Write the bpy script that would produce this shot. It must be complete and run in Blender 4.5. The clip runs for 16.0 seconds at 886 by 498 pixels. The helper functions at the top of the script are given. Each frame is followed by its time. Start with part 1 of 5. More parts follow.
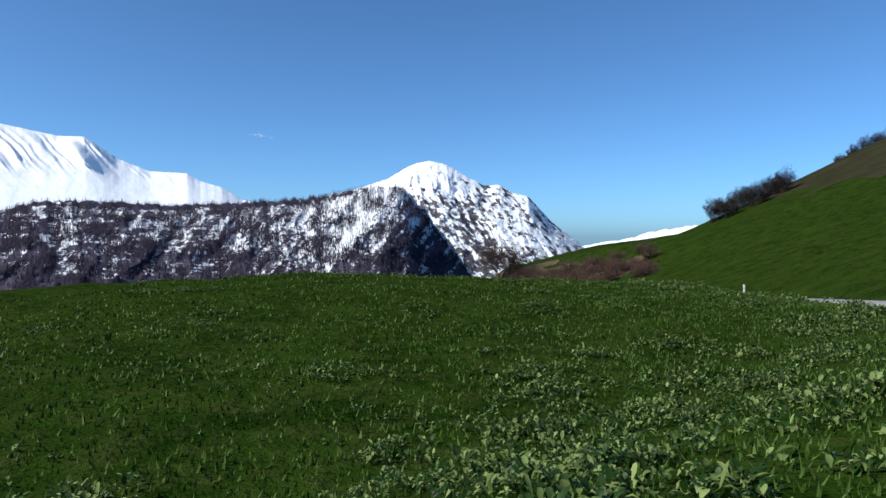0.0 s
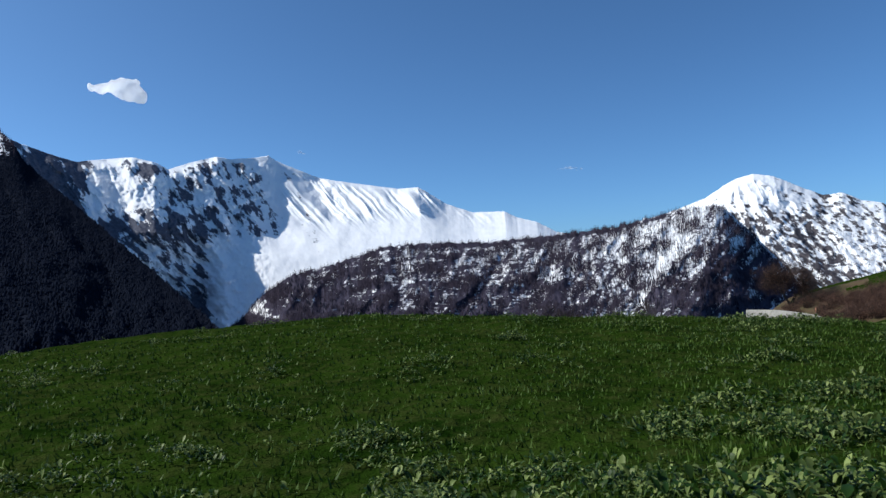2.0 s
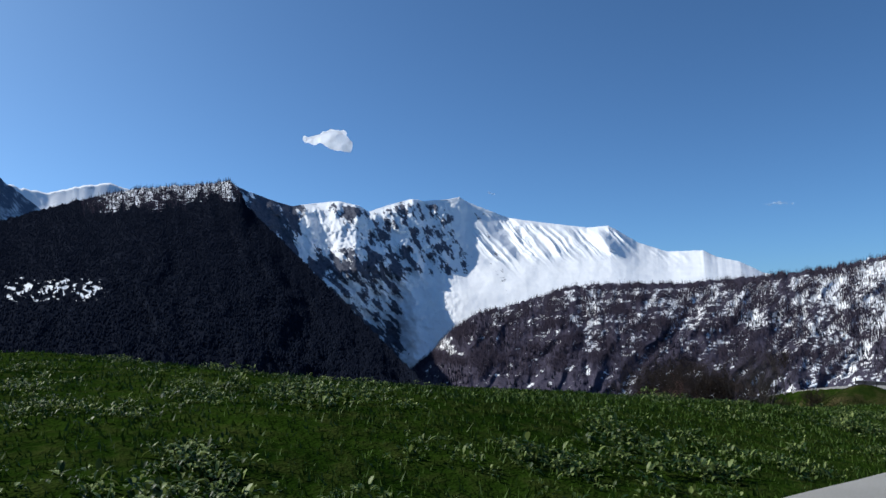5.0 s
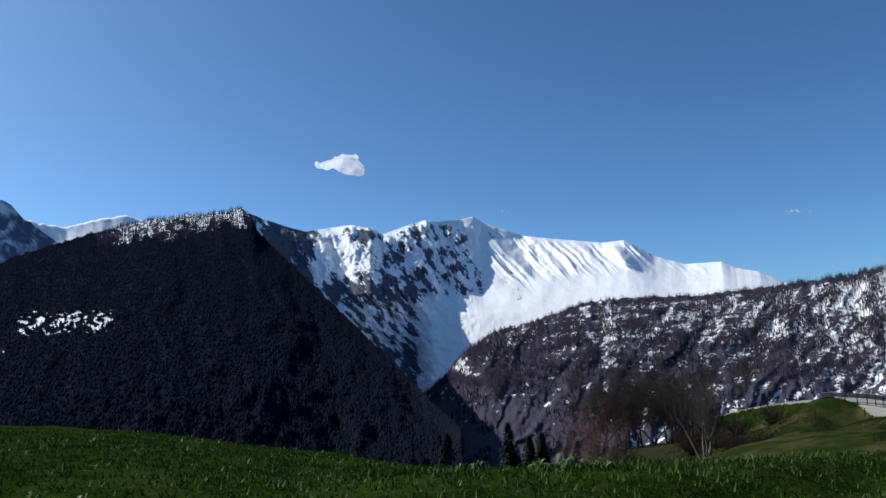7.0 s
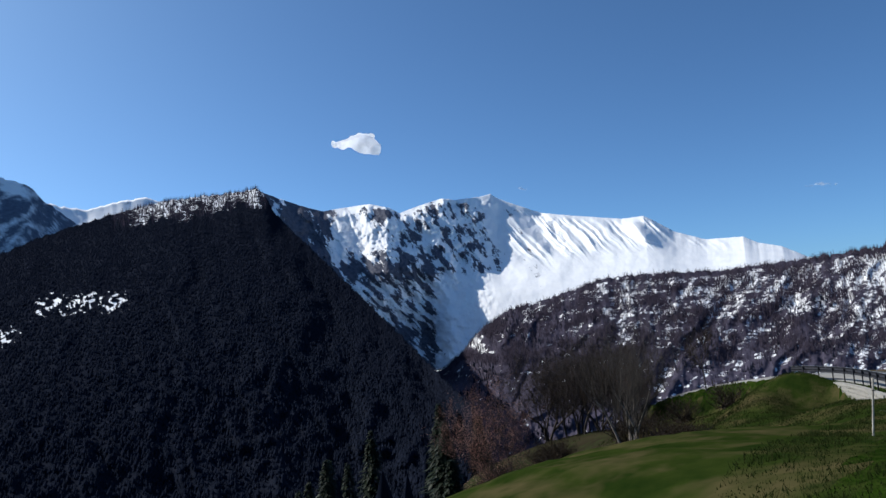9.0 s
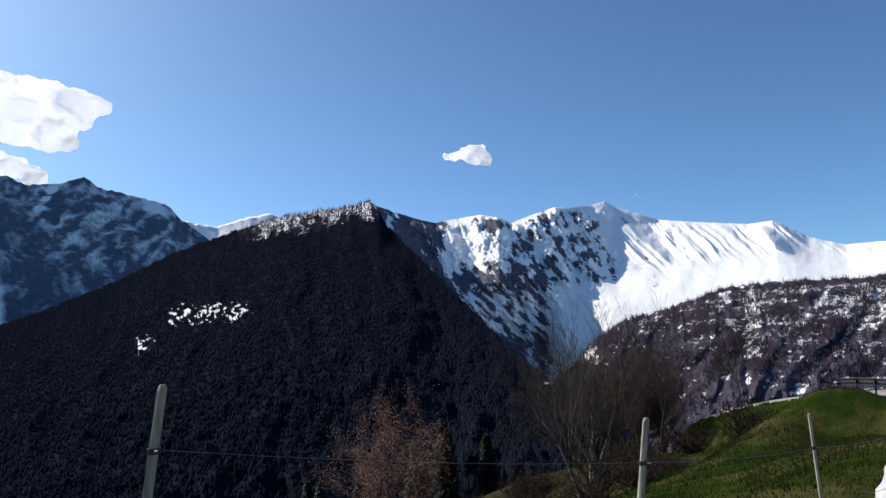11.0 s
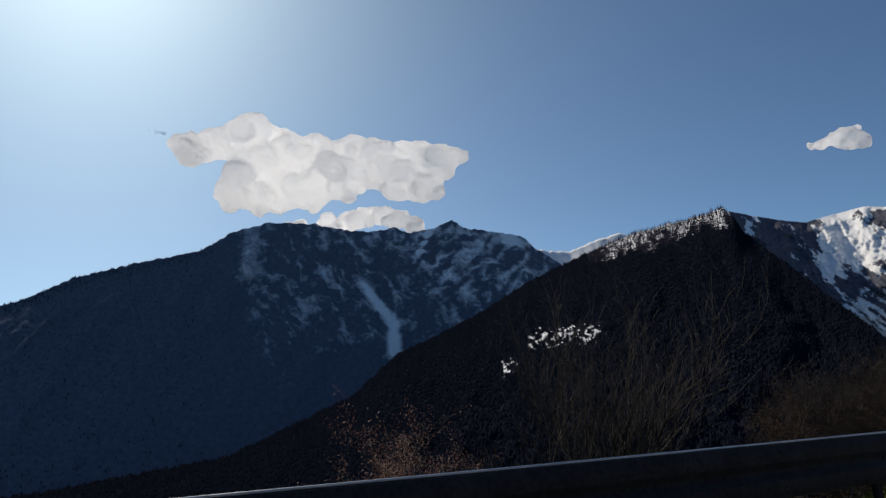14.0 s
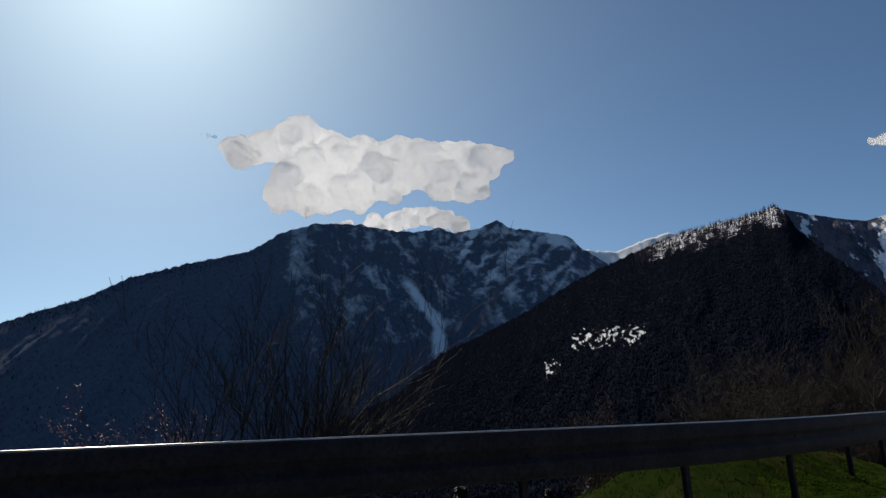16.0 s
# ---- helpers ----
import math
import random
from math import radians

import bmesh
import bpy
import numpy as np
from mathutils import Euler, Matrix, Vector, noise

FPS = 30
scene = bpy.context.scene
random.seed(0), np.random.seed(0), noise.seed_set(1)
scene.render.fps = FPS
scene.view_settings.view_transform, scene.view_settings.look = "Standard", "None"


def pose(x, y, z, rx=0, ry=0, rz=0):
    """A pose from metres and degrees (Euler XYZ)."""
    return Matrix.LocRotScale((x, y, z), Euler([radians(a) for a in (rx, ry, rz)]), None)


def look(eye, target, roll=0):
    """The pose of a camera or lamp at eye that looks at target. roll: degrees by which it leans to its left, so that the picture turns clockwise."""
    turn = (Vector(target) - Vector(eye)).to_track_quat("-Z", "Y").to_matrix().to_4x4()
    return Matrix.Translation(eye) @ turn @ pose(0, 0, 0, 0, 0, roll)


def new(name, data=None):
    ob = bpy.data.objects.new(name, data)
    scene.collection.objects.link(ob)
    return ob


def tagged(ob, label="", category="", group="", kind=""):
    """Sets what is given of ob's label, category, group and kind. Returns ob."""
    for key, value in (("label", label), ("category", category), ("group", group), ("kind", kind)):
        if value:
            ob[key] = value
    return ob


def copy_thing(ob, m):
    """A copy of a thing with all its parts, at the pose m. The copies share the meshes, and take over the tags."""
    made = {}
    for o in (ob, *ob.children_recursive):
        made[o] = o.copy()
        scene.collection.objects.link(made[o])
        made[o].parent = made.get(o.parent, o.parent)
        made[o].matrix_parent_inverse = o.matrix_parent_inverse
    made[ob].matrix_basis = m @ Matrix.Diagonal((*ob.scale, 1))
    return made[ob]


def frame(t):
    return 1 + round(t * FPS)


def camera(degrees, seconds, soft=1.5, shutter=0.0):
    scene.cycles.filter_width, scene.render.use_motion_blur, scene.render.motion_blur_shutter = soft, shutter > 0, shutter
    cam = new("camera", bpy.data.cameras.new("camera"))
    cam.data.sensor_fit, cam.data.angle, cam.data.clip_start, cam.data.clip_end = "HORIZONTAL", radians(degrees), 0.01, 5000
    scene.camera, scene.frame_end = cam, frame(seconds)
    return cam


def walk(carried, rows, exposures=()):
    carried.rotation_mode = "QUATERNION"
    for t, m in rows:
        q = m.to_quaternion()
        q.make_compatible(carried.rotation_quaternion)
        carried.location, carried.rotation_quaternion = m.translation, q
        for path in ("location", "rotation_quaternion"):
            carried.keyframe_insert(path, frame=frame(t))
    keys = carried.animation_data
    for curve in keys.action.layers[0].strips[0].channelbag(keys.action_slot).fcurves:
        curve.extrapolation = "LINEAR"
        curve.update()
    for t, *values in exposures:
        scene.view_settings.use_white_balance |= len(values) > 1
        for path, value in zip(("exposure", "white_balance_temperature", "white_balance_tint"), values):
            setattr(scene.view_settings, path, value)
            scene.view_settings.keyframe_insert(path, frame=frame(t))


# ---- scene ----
cam = camera(65.60, 16.0)
PATH = [
    (0.0, pose(0.00, 0.00, -0.00, 89.00, 0.00, -0.00)),
    (0.5, pose(2.47, 1.16, 0.06, 90.49, -0.64, 7.68)),
    (1.0, pose(4.59, 2.42, 0.04, 91.32, 0.58, 10.82)),
    (1.5, pose(6.88, 4.12, 0.01, 92.11, 1.11, 17.47)),
    (2.0, pose(8.98, 6.07, -0.10, 92.12, 3.13, 25.98)),
    (2.5, pose(10.92, 8.12, -0.22, 93.30, 2.39, 26.42)),
    (3.0, pose(12.68, 10.41, -0.33, 94.79, 1.96, 30.01)),
    (3.5, pose(14.17, 12.99, -0.50, 94.47, 1.89, 32.16)),
    (4.0, pose(15.43, 15.67, -0.63, 95.31, 2.91, 35.22)),
    (4.5, pose(16.53, 18.69, -0.77, 95.81, 3.24, 38.01)),
    (5.0, pose(17.12, 21.61, -0.95, 96.05, 1.62, 41.71)),
    (7.5, pose(18.81, 45.32, -2.77, 97.97, 3.63, 43.22)),
    (8.0, pose(18.39, 49.74, -3.22, 96.95, 3.24, 42.03)),
    (10.5, pose(15.89, 74.07, -5.74, 96.69, 4.16, 52.88)),
    (11.0, pose(15.87, 77.27, -6.06, 97.71, 3.52, 54.58)),
    (11.5, pose(15.92, 80.32, -6.36, 97.12, 4.06, 57.58)),
    (12.0, pose(15.78, 83.33, -6.64, 97.65, 4.52, 61.84)),
    (12.5, pose(15.45, 86.28, -6.91, 97.85, 4.45, 66.94)),
    (13.0, pose(14.95, 89.29, -7.19, 97.61, 4.28, 75.55)),
    (13.5, pose(14.33, 92.18, -7.40, 98.77, 3.62, 81.72)),
    (14.0, pose(13.77, 95.08, -7.56, 101.49, 4.45, 84.06)),
    (14.5, pose(13.17, 97.89, -7.71, 101.39, 4.08, 86.66)),
    (15.0, pose(12.41, 100.63, -7.87, 100.10, 4.87, 88.59)),
    (15.5, pose(11.52, 103.23, -8.05, 101.61, 4.45, 87.84)),
    (16.0, pose(10.66, 105.77, -8.25, 101.79, 3.78, 87.92)),
]
walk(cam, PATH, EXPOSURES := [(0.0, 0.45, 6200, 8), (0.5, 0.10, 6200, 8), (1.5, 0.06, 6200, 8), (2.0, 0.2, 6200, 8), (2.5, 0.24, 6200, 8), (3.0, -0.12, 6200, 8), (4.0, 0.10, 6200, 8), (5.0, 0.14, 6250, 8), (8.0, 0.18, 6300, 8), (11.0, 0.45, 6900, 10), (12.5, 0.55, 7600, 10), (13.5, 0.3, 7900, 10), (14.0, -0.35, 7500, 10), (14.5, -0.2, 7600, 10), (16.0, -0.42, 7500, 10)])

# ---- light ----
SUN_AZ, SUN_EL = 112.0, 38.0          # turned left from +y, above the horizon
world = bpy.data.worlds.new("sky")
scene.world = world
world.use_nodes = True
wn = world.node_tree.nodes
sky = wn.new("ShaderNodeTexSky")
sky.sky_type = "NISHITA"
sky.sun_disc = False
sky.sun_elevation = radians(SUN_EL)
sky.sun_rotation = radians(-SUN_AZ)
sky.altitude = 2200
sky.air_density, sky.dust_density, sky.ozone_density = 0.75, 5.0, 3.6
tone = wn.new("ShaderNodeMix")
tone.data_type, tone.blend_type = "RGBA", "MULTIPLY"
tone.inputs[0].default_value = 1.0
tone.inputs[7].default_value = (0.70, 0.98, 1.12, 1)
world.node_tree.links.new(sky.outputs[0], tone.inputs[6])
world.node_tree.links.new(tone.outputs[2], wn["Background"].inputs[0])
wn["Background"].inputs[1].default_value = 0.11
to_sun = Vector((-math.sin(radians(SUN_AZ)) * math.cos(radians(SUN_EL)), math.cos(radians(SUN_AZ)) * math.cos(radians(SUN_EL)), math.sin(radians(SUN_EL))))
sun = new("sun", bpy.data.lights.new("sun", "SUN"))
sun.data.energy, sun.data.angle, sun.data.color = 4.3, radians(0.53), (1.0, 0.95, 0.87)
sun.matrix_world = look(to_sun * 50, (0, 0, 0))

# ---- materials ----
def material(name, rough=0.9, metal=0.0, spec=0.3):
    m = bpy.data.materials.new(name)
    m.use_nodes = True
    b = m.node_tree.nodes["Principled BSDF"]
    b.inputs["Roughness"].default_value = rough
    b.inputs["Metallic"].default_value = metal
    b.inputs["Specular IOR Level"].default_value = spec
    return m, m.node_tree.nodes, m.node_tree.links, b


def noise_node(nodes, links, scale, detail=5, rough=0.6, stretch=None, coord="Object"):
    tc = nodes.new("ShaderNodeTexCoord")
    n = nodes.new("ShaderNodeTexNoise")
    n.inputs["Scale"].default_value = scale
    n.inputs["Detail"].default_value = detail
    n.inputs["Roughness"].default_value = rough
    if stretch:
        mp = nodes.new("ShaderNodeMapping")
        mp.inputs["Scale"].default_value = stretch
        links.new(tc.outputs[coord], mp.inputs[0])
        links.new(mp.outputs[0], n.inputs[0])
    else:
        links.new(tc.outputs[coord], n.inputs[0])
    return n.outputs[0]


def ramp(nodes, links, fac, stops):
    r = nodes.new("ShaderNodeValToRGB")
    els = r.color_ramp.elements
    while len(els) < len(stops):
        els.new(0.5)
    for e, (p, c) in zip(els, stops):
        e.position, e.color = p, (*c, 1)
    links.new(fac, r.inputs[0])
    return r.outputs[0]


def mix(nodes, links, fac, a, b, mode="MIX"):
    n = nodes.new("ShaderNodeMix")
    n.data_type, n.blend_type = "RGBA", mode
    for i, v in ((0, fac), (6, a), (7, b)):
        if hasattr(v, "links"):
            links.new(v, n.inputs[i])
        else:
            n.inputs[i].default_value = v if i == 0 else (*v, 1)
    return n.outputs[2]


def calc(nodes, links, op, a, b):
    n = nodes.new("ShaderNodeMath")
    n.operation = op
    for i, v in ((0, a), (1, b)):
        if hasattr(v, "links"):
            links.new(v, n.inputs[i])
        else:
            n.inputs[i].default_value = v
    return n.outputs[0]


def bump(nodes, links, bsdf, height, strength, distance):
    n = nodes.new("ShaderNodeBump")
    n.inputs["Strength"].default_value = strength
    n.inputs["Distance"].default_value = distance
    links.new(height, n.inputs["Height"])
    links.new(n.outputs[0], bsdf.inputs["Normal"])


def two_tone(name, a, b, scale, rough=0.9, metal=0.0, spec=0.3, c=None, fine=None, relief=0.3, depth=0.01, stretch=None, detail=5):
    """A surface that varies between two colours at one scale and a third at a finer one."""
    m, n, l, bs = material(name, rough, metal, spec)
    big = noise_node(n, l, scale, detail, 0.6, stretch)
    col = ramp(n, l, big, [(0.32, a), (0.68, b)])
    if c:
        small = noise_node(n, l, fine or scale * 8, 4, 0.7, stretch)
        sm = ramp(n, l, small, [(0.45, (0, 0, 0)), (0.7, (1, 1, 1))])
        col = mix(n, l, sm, col, c)
        bump(n, l, bs, small, relief, depth)
    else:
        bump(n, l, bs, big, relief, depth)
    l.new(col, bs.inputs["Base Color"])
    return m


def leaf_material(name, a, b, thin=0.35, rough=0.5, spec=0.4, few=0.0):
    """Leaves let light through and differ from one to the next."""
    m, n, l, bs = material(name, rough, 0, spec)
    g = n.new("ShaderNodeNewGeometry")
    col = ramp(n, l, g.outputs["Random Per Island"], [(few, a), (1.0, b)])
    l.new(col, bs.inputs["Base Color"])
    t = n.new("ShaderNodeBsdfTranslucent")
    l.new(col, t.inputs[0])
    ms = n.new("ShaderNodeMixShader")
    ms.inputs[0].default_value = thin
    l.new(bs.outputs[0], ms.inputs[1])
    l.new(t.outputs[0], ms.inputs[2])
    l.new(ms.outputs[0], n["Material Output"].inputs[0])
    return m


def mountain_material(name, rock_a, rock_b, edge=0.5, grain=0.012, soft=0.06, k1=1.3, k2=0.8, lumps=5.0):
    """Snow over rock or wood; the mesh carries how much snow lies, the grain breaks it up."""
    m, n, l, bs = material(name, 0.95, 0, 0.0)
    at = n.new("ShaderNodeAttribute")
    at.attribute_name = "snow"
    n1 = noise_node(n, l, grain, 8, 0.68)
    n2 = noise_node(n, l, grain * 0.6, 7, 0.65, (1, 1, 0.35))
    s = calc(n, l, "ADD", at.outputs["Fac"], calc(n, l, "MULTIPLY", calc(n, l, "SUBTRACT", n1, 0.5), k1))
    s = calc(n, l, "ADD", s, calc(n, l, "MULTIPLY", calc(n, l, "SUBTRACT", n2, 0.5), k2))
    fac = ramp(n, l, s, [(edge - soft, (0, 0, 0)), (edge + soft, (1, 1, 1))])
    rock = ramp(n, l, noise_node(n, l, grain * 2.5, 6, 0.7), [(0.35, rock_a), (0.65, rock_b)])
    snowc = ramp(n, l, n2, [(0.3, (0.80, 0.82, 0.86)), (0.7, (0.90, 0.91, 0.92))])
    l.new(mix(n, l, fac, rock, snowc), bs.inputs["Base Color"])
    bump(n, l, bs, n1, 0.35, lumps)
    return m


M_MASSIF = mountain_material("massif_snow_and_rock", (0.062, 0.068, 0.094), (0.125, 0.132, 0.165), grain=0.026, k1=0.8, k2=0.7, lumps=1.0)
M_PEAK = mountain_material("peak_snow_and_rock", (0.048, 0.045, 0.055), (0.105, 0.096, 0.102), grain=0.022, lumps=3.0)
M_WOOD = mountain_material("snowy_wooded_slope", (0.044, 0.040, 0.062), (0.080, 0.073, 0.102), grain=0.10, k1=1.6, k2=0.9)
# floor colour takes in the forest's shade and a blue haze tint
M_DARK = mountain_material("hazy_dark_forest_floor", (0.009, 0.012, 0.020), (0.016, 0.018, 0.027), grain=0.06, k1=1.9)
# rock lightened and blued: distance haze put into its colour
M_HAZE_ROCK = mountain_material("haze_blue_mountain_rock", (0.088, 0.108, 0.150), (0.138, 0.162, 0.210), grain=0.020, soft=0.24, k1=0.8, k2=0.7)
# needles darkened for self-shadowing and blued like haze
M_CONIFER_FAR = leaf_material("far_conifer_haze_blue", (0.009, 0.012, 0.021), (0.013, 0.016, 0.027), 0.0, 0.95, 0.0)
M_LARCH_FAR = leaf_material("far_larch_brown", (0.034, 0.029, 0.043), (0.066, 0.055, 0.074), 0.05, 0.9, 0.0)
M_GRASS = two_tone("meadow_turf", (0.006, 0.017, 0.002), (0.021, 0.042, 0.005), 0.55, 0.95, 0, 0.0, (0.032, 0.042, 0.010), 2.6, 0.8, 0.16)
M_FLOOR = two_tone("woodland_floor", (0.018, 0.016, 0.010), (0.040, 0.034, 0.020), 0.15, 0.95, 0, 0.0, (0.028, 0.036, 0.014), 0.8, 0.5, 0.2)
M_SLOPE = two_tone("hillside_turf", (0.010, 0.021, 0.004), (0.026, 0.038, 0.008), 0.9, 0.95, 0, 0.0, (0.080, 0.064, 0.030), 0.30, 0.6, 0.1)
M_SNOW = two_tone("old_valley_snow", (0.62, 0.64, 0.68), (0.80, 0.82, 0.85), 0.01, 0.9, 0, 0.0, (0.06, 0.055, 0.06), 0.03, 0.4, 1.0)
M_BANK = two_tone("dry_bank_grass", (0.060, 0.040, 0.026), (0.105, 0.068, 0.042), 0.5, 0.95, 0, 0.1, (0.07, 0.08, 0.03), 1.2, 0.6, 0.15)
M_RUST = leaf_material("rusty_brush_leaf", (0.080, 0.047, 0.037), (0.185, 0.110, 0.082), 0.3, 0.85, 0.1)
M_BLADE = leaf_material("grass_blade", (0.026, 0.060, 0.006), (0.066, 0.112, 0.018), 0.05, 0.6, 0.15)
M_TUFT = leaf_material("verge_tuft", (0.016, 0.028, 0.006), (0.040, 0.052, 0.014), 0.45, 0.8, 0.05)
# dark leaves paint the clumps' shadows, bright ones their highlights
M_DOCK = leaf_material("dock_leaf", (0.017, 0.045, 0.005), (0.25, 0.31, 0.095), 0.25, 0.5, 0.2, 0.38)
M_ROAD = two_tone("asphalt", (0.21, 0.205, 0.195), (0.28, 0.275, 0.26), 0.35, 0.9, 0, 0.25, (0.15, 0.146, 0.138), 60, 0.4, 0.006)
M_CONCRETE = two_tone("wall_concrete", (0.30, 0.29, 0.27), (0.42, 0.40, 0.36), 0.8, 0.9, 0, 0.2, (0.20, 0.19, 0.17), 5, 0.4, 0.02)
M_MORTAR = two_tone("mortar", (0.25, 0.24, 0.22), (0.35, 0.33, 0.30), 2, 0.95)
M_STONE = two_tone("masonry_stone", (0.26, 0.25, 0.23), (0.46, 0.44, 0.40), 1.1, 0.9, 0, 0.2, (0.18, 0.17, 0.15), 6, 0.5, 0.02)
# near-black: the shade on the road-side face is put into the steel
M_STEEL = two_tone("shade_dark_steel", (0.020, 0.022, 0.030), (0.040, 0.042, 0.052), 3.0, 0.7, 0.0, 0.12, (0.014, 0.014, 0.017), 25, 0.1, 0.002)
# much brighter than the beam, to paint the sun's glint on its edge
M_GALV = two_tone("galvanised_glint_edge", (0.45, 0.46, 0.48), (0.62, 0.63, 0.64), 4.0, 0.35, 0.85, 0.5)
M_POST = two_tone("weathered_wood", (0.34, 0.32, 0.28), (0.52, 0.49, 0.44), 3, 0.85, 0, 0.2, (0.20, 0.18, 0.15), 18, 0.5, 0.004, (1, 1, 0.12))
M_WIRE = two_tone("fence_wire", (0.16, 0.155, 0.15), (0.28, 0.27, 0.26), 8, 0.4, 0.7)
M_RED = two_tone("red_brown_paint", (0.42, 0.16, 0.09), (0.55, 0.24, 0.14), 6, 0.55, 0, 0.4)
M_DARKPOLE = two_tone("dark_pole_paint", (0.012, 0.013, 0.018), (0.03, 0.032, 0.04), 6, 0.5, 0, 0.4)
M_CREAM = two_tone("cream_pole_paint", (0.42, 0.37, 0.28), (0.55, 0.49, 0.39), 6, 0.55, 0, 0.4)
M_WHITE = two_tone("white_paint", (0.70, 0.69, 0.66), (0.82, 0.81, 0.79), 5, 0.6)
M_PLASTIC = two_tone("white_plastic_film", (0.36, 0.37, 0.40), (0.60, 0.61, 0.63), 3, 0.4, 0, 0.5)
M_BARK = two_tone("grey_brown_bark", (0.030, 0.024, 0.020), (0.070, 0.056, 0.047), 4, 0.9, 0, 0.2, stretch=(1, 1, 0.3), relief=0.6, depth=0.02)
# bark darkened in its colour, as if seen against the light
M_BACKLIT_BARK = two_tone("backlit_grey_bark", (0.030, 0.026, 0.024), (0.075, 0.066, 0.060), 4, 0.85, 0, 0.2, stretch=(1, 1, 0.3), relief=0.5, depth=0.02)
M_SILVER = two_tone("silvery_bark", (0.10, 0.09, 0.08), (0.24, 0.21, 0.19), 4, 0.8, 0, 0.2, stretch=(1, 1, 0.3), relief=0.5, depth=0.02)
# twigs too are coloured dark for the backlight
M_TWIG = two_tone("brown_twigs", (0.018, 0.012, 0.010), (0.038, 0.026, 0.020), 2, 0.85)
M_COPPER = leaf_material("copper_buds", (0.13, 0.058, 0.048), (0.36, 0.19, 0.15), 0.35, 0.5, 0.4)
M_BROWNLEAF = leaf_material("dry_brush_leaf", (0.016, 0.012, 0.008), (0.042, 0.029, 0.018), 0.3, 0.8, 0.1)
M_SCRUB = leaf_material("hill_scrub", (0.030, 0.024, 0.024), (0.075, 0.058, 0.054), 0.2, 0.8, 0.05)
M_NEEDLE = leaf_material("spruce_needles", (0.006, 0.012, 0.007), (0.016, 0.028, 0.014), 0.2, 0.6, 0.2)
M_ORANGE = two_tone("faded_orange_cloth", (0.55, 0.30, 0.10), (0.70, 0.42, 0.18), 6, 0.8)


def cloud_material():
    """Droplets scatter nearly all light, most of it onwards; a colour above 1 adds brightness."""
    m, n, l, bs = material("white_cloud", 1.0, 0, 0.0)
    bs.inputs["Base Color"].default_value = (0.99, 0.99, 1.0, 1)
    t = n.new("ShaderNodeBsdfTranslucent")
    # above 1: extra brightness put into the cloud's colour
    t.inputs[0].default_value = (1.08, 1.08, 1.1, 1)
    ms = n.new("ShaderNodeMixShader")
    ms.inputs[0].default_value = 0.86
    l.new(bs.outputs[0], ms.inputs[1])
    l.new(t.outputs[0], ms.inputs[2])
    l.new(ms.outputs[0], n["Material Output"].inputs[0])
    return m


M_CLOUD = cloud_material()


def wisp_material():
    m, n, l, bs = material("thin_cloud", 1.0, 0, 0.0)
    bs.inputs["Base Color"].default_value = (0.9, 0.92, 0.95, 1)
    a = ramp(n, l, noise_node(n, l, 0.012, 6, 0.7), [(0.40, (0, 0, 0)), (0.72, (0.42, 0.42, 0.42))])
    l.new(a, bs.inputs["Alpha"])
    return m


M_WISP = wisp_material()

# ---- mesh helpers ----
RNG = np.random.default_rng(7)
PERM = RNG.permutation(512)
GRAD = np.stack([np.cos(np.arange(16) * math.pi / 8), np.sin(np.arange(16) * math.pi / 8)], 1)


def perlin(x, y):
    x, y = np.asarray(x, float), np.asarray(y, float)
    xi, yi = np.floor(x).astype(int), np.floor(y).astype(int)
    xf, yf = x - xi, y - yi
    u, v = xf * xf * xf * (xf * (xf * 6 - 15) + 10), yf * yf * yf * (yf * (yf * 6 - 15) + 10)

    def corner(i, j):
        g = GRAD[PERM[(PERM[(xi + i) % 512] + yi + j) % 512] % 16]
        return g[..., 0] * (xf - i) + g[..., 1] * (yf - j)
    return (corner(0, 0) * (1 - u) + corner(1, 0) * u) * (1 - v) + (corner(0, 1) * (1 - u) + corner(1, 1) * u) * v


def fbm(x, y, octaves=5, gain=0.5):
    total, amp = 0, 1.0
    for o in range(octaves):
        total = total + amp * perlin(x * 2 ** o + 17.3 * o, y * 2 ** o + 9.1 * o)
        amp *= gain
    return total


def ridged(x, y, octaves=5, gain=0.55):
    total, amp, norm = 0, 1.0, 0
    for o in range(octaves):
        total = total + amp * (1 - 2.2 * np.abs(perlin(x * 2 ** o + 31.7 * o, y * 2 ** o + 5.3 * o)))
        norm += amp
        amp *= gain
    return total / norm


def ribs(u, v, octaves=3, gain=0.5):
    """Long parallel ribs across u that change slowly along v; 1 on the rib, about -0.6 in the gully."""
    total, norm = 0, 0
    for o in range(octaves):
        total = total + gain ** o * (1 - 3.4 * np.abs(perlin(u * 2 ** o + 13.7 * o, v * (1 + 0.4 * o) + 5.3 * o)))
        norm += gain ** o
    return total / norm


def smooth(a, b, v):
    t = np.clip((np.asarray(v, float) - a) / (b - a), 0, 1)
    return t * t * (3 - 2 * t)


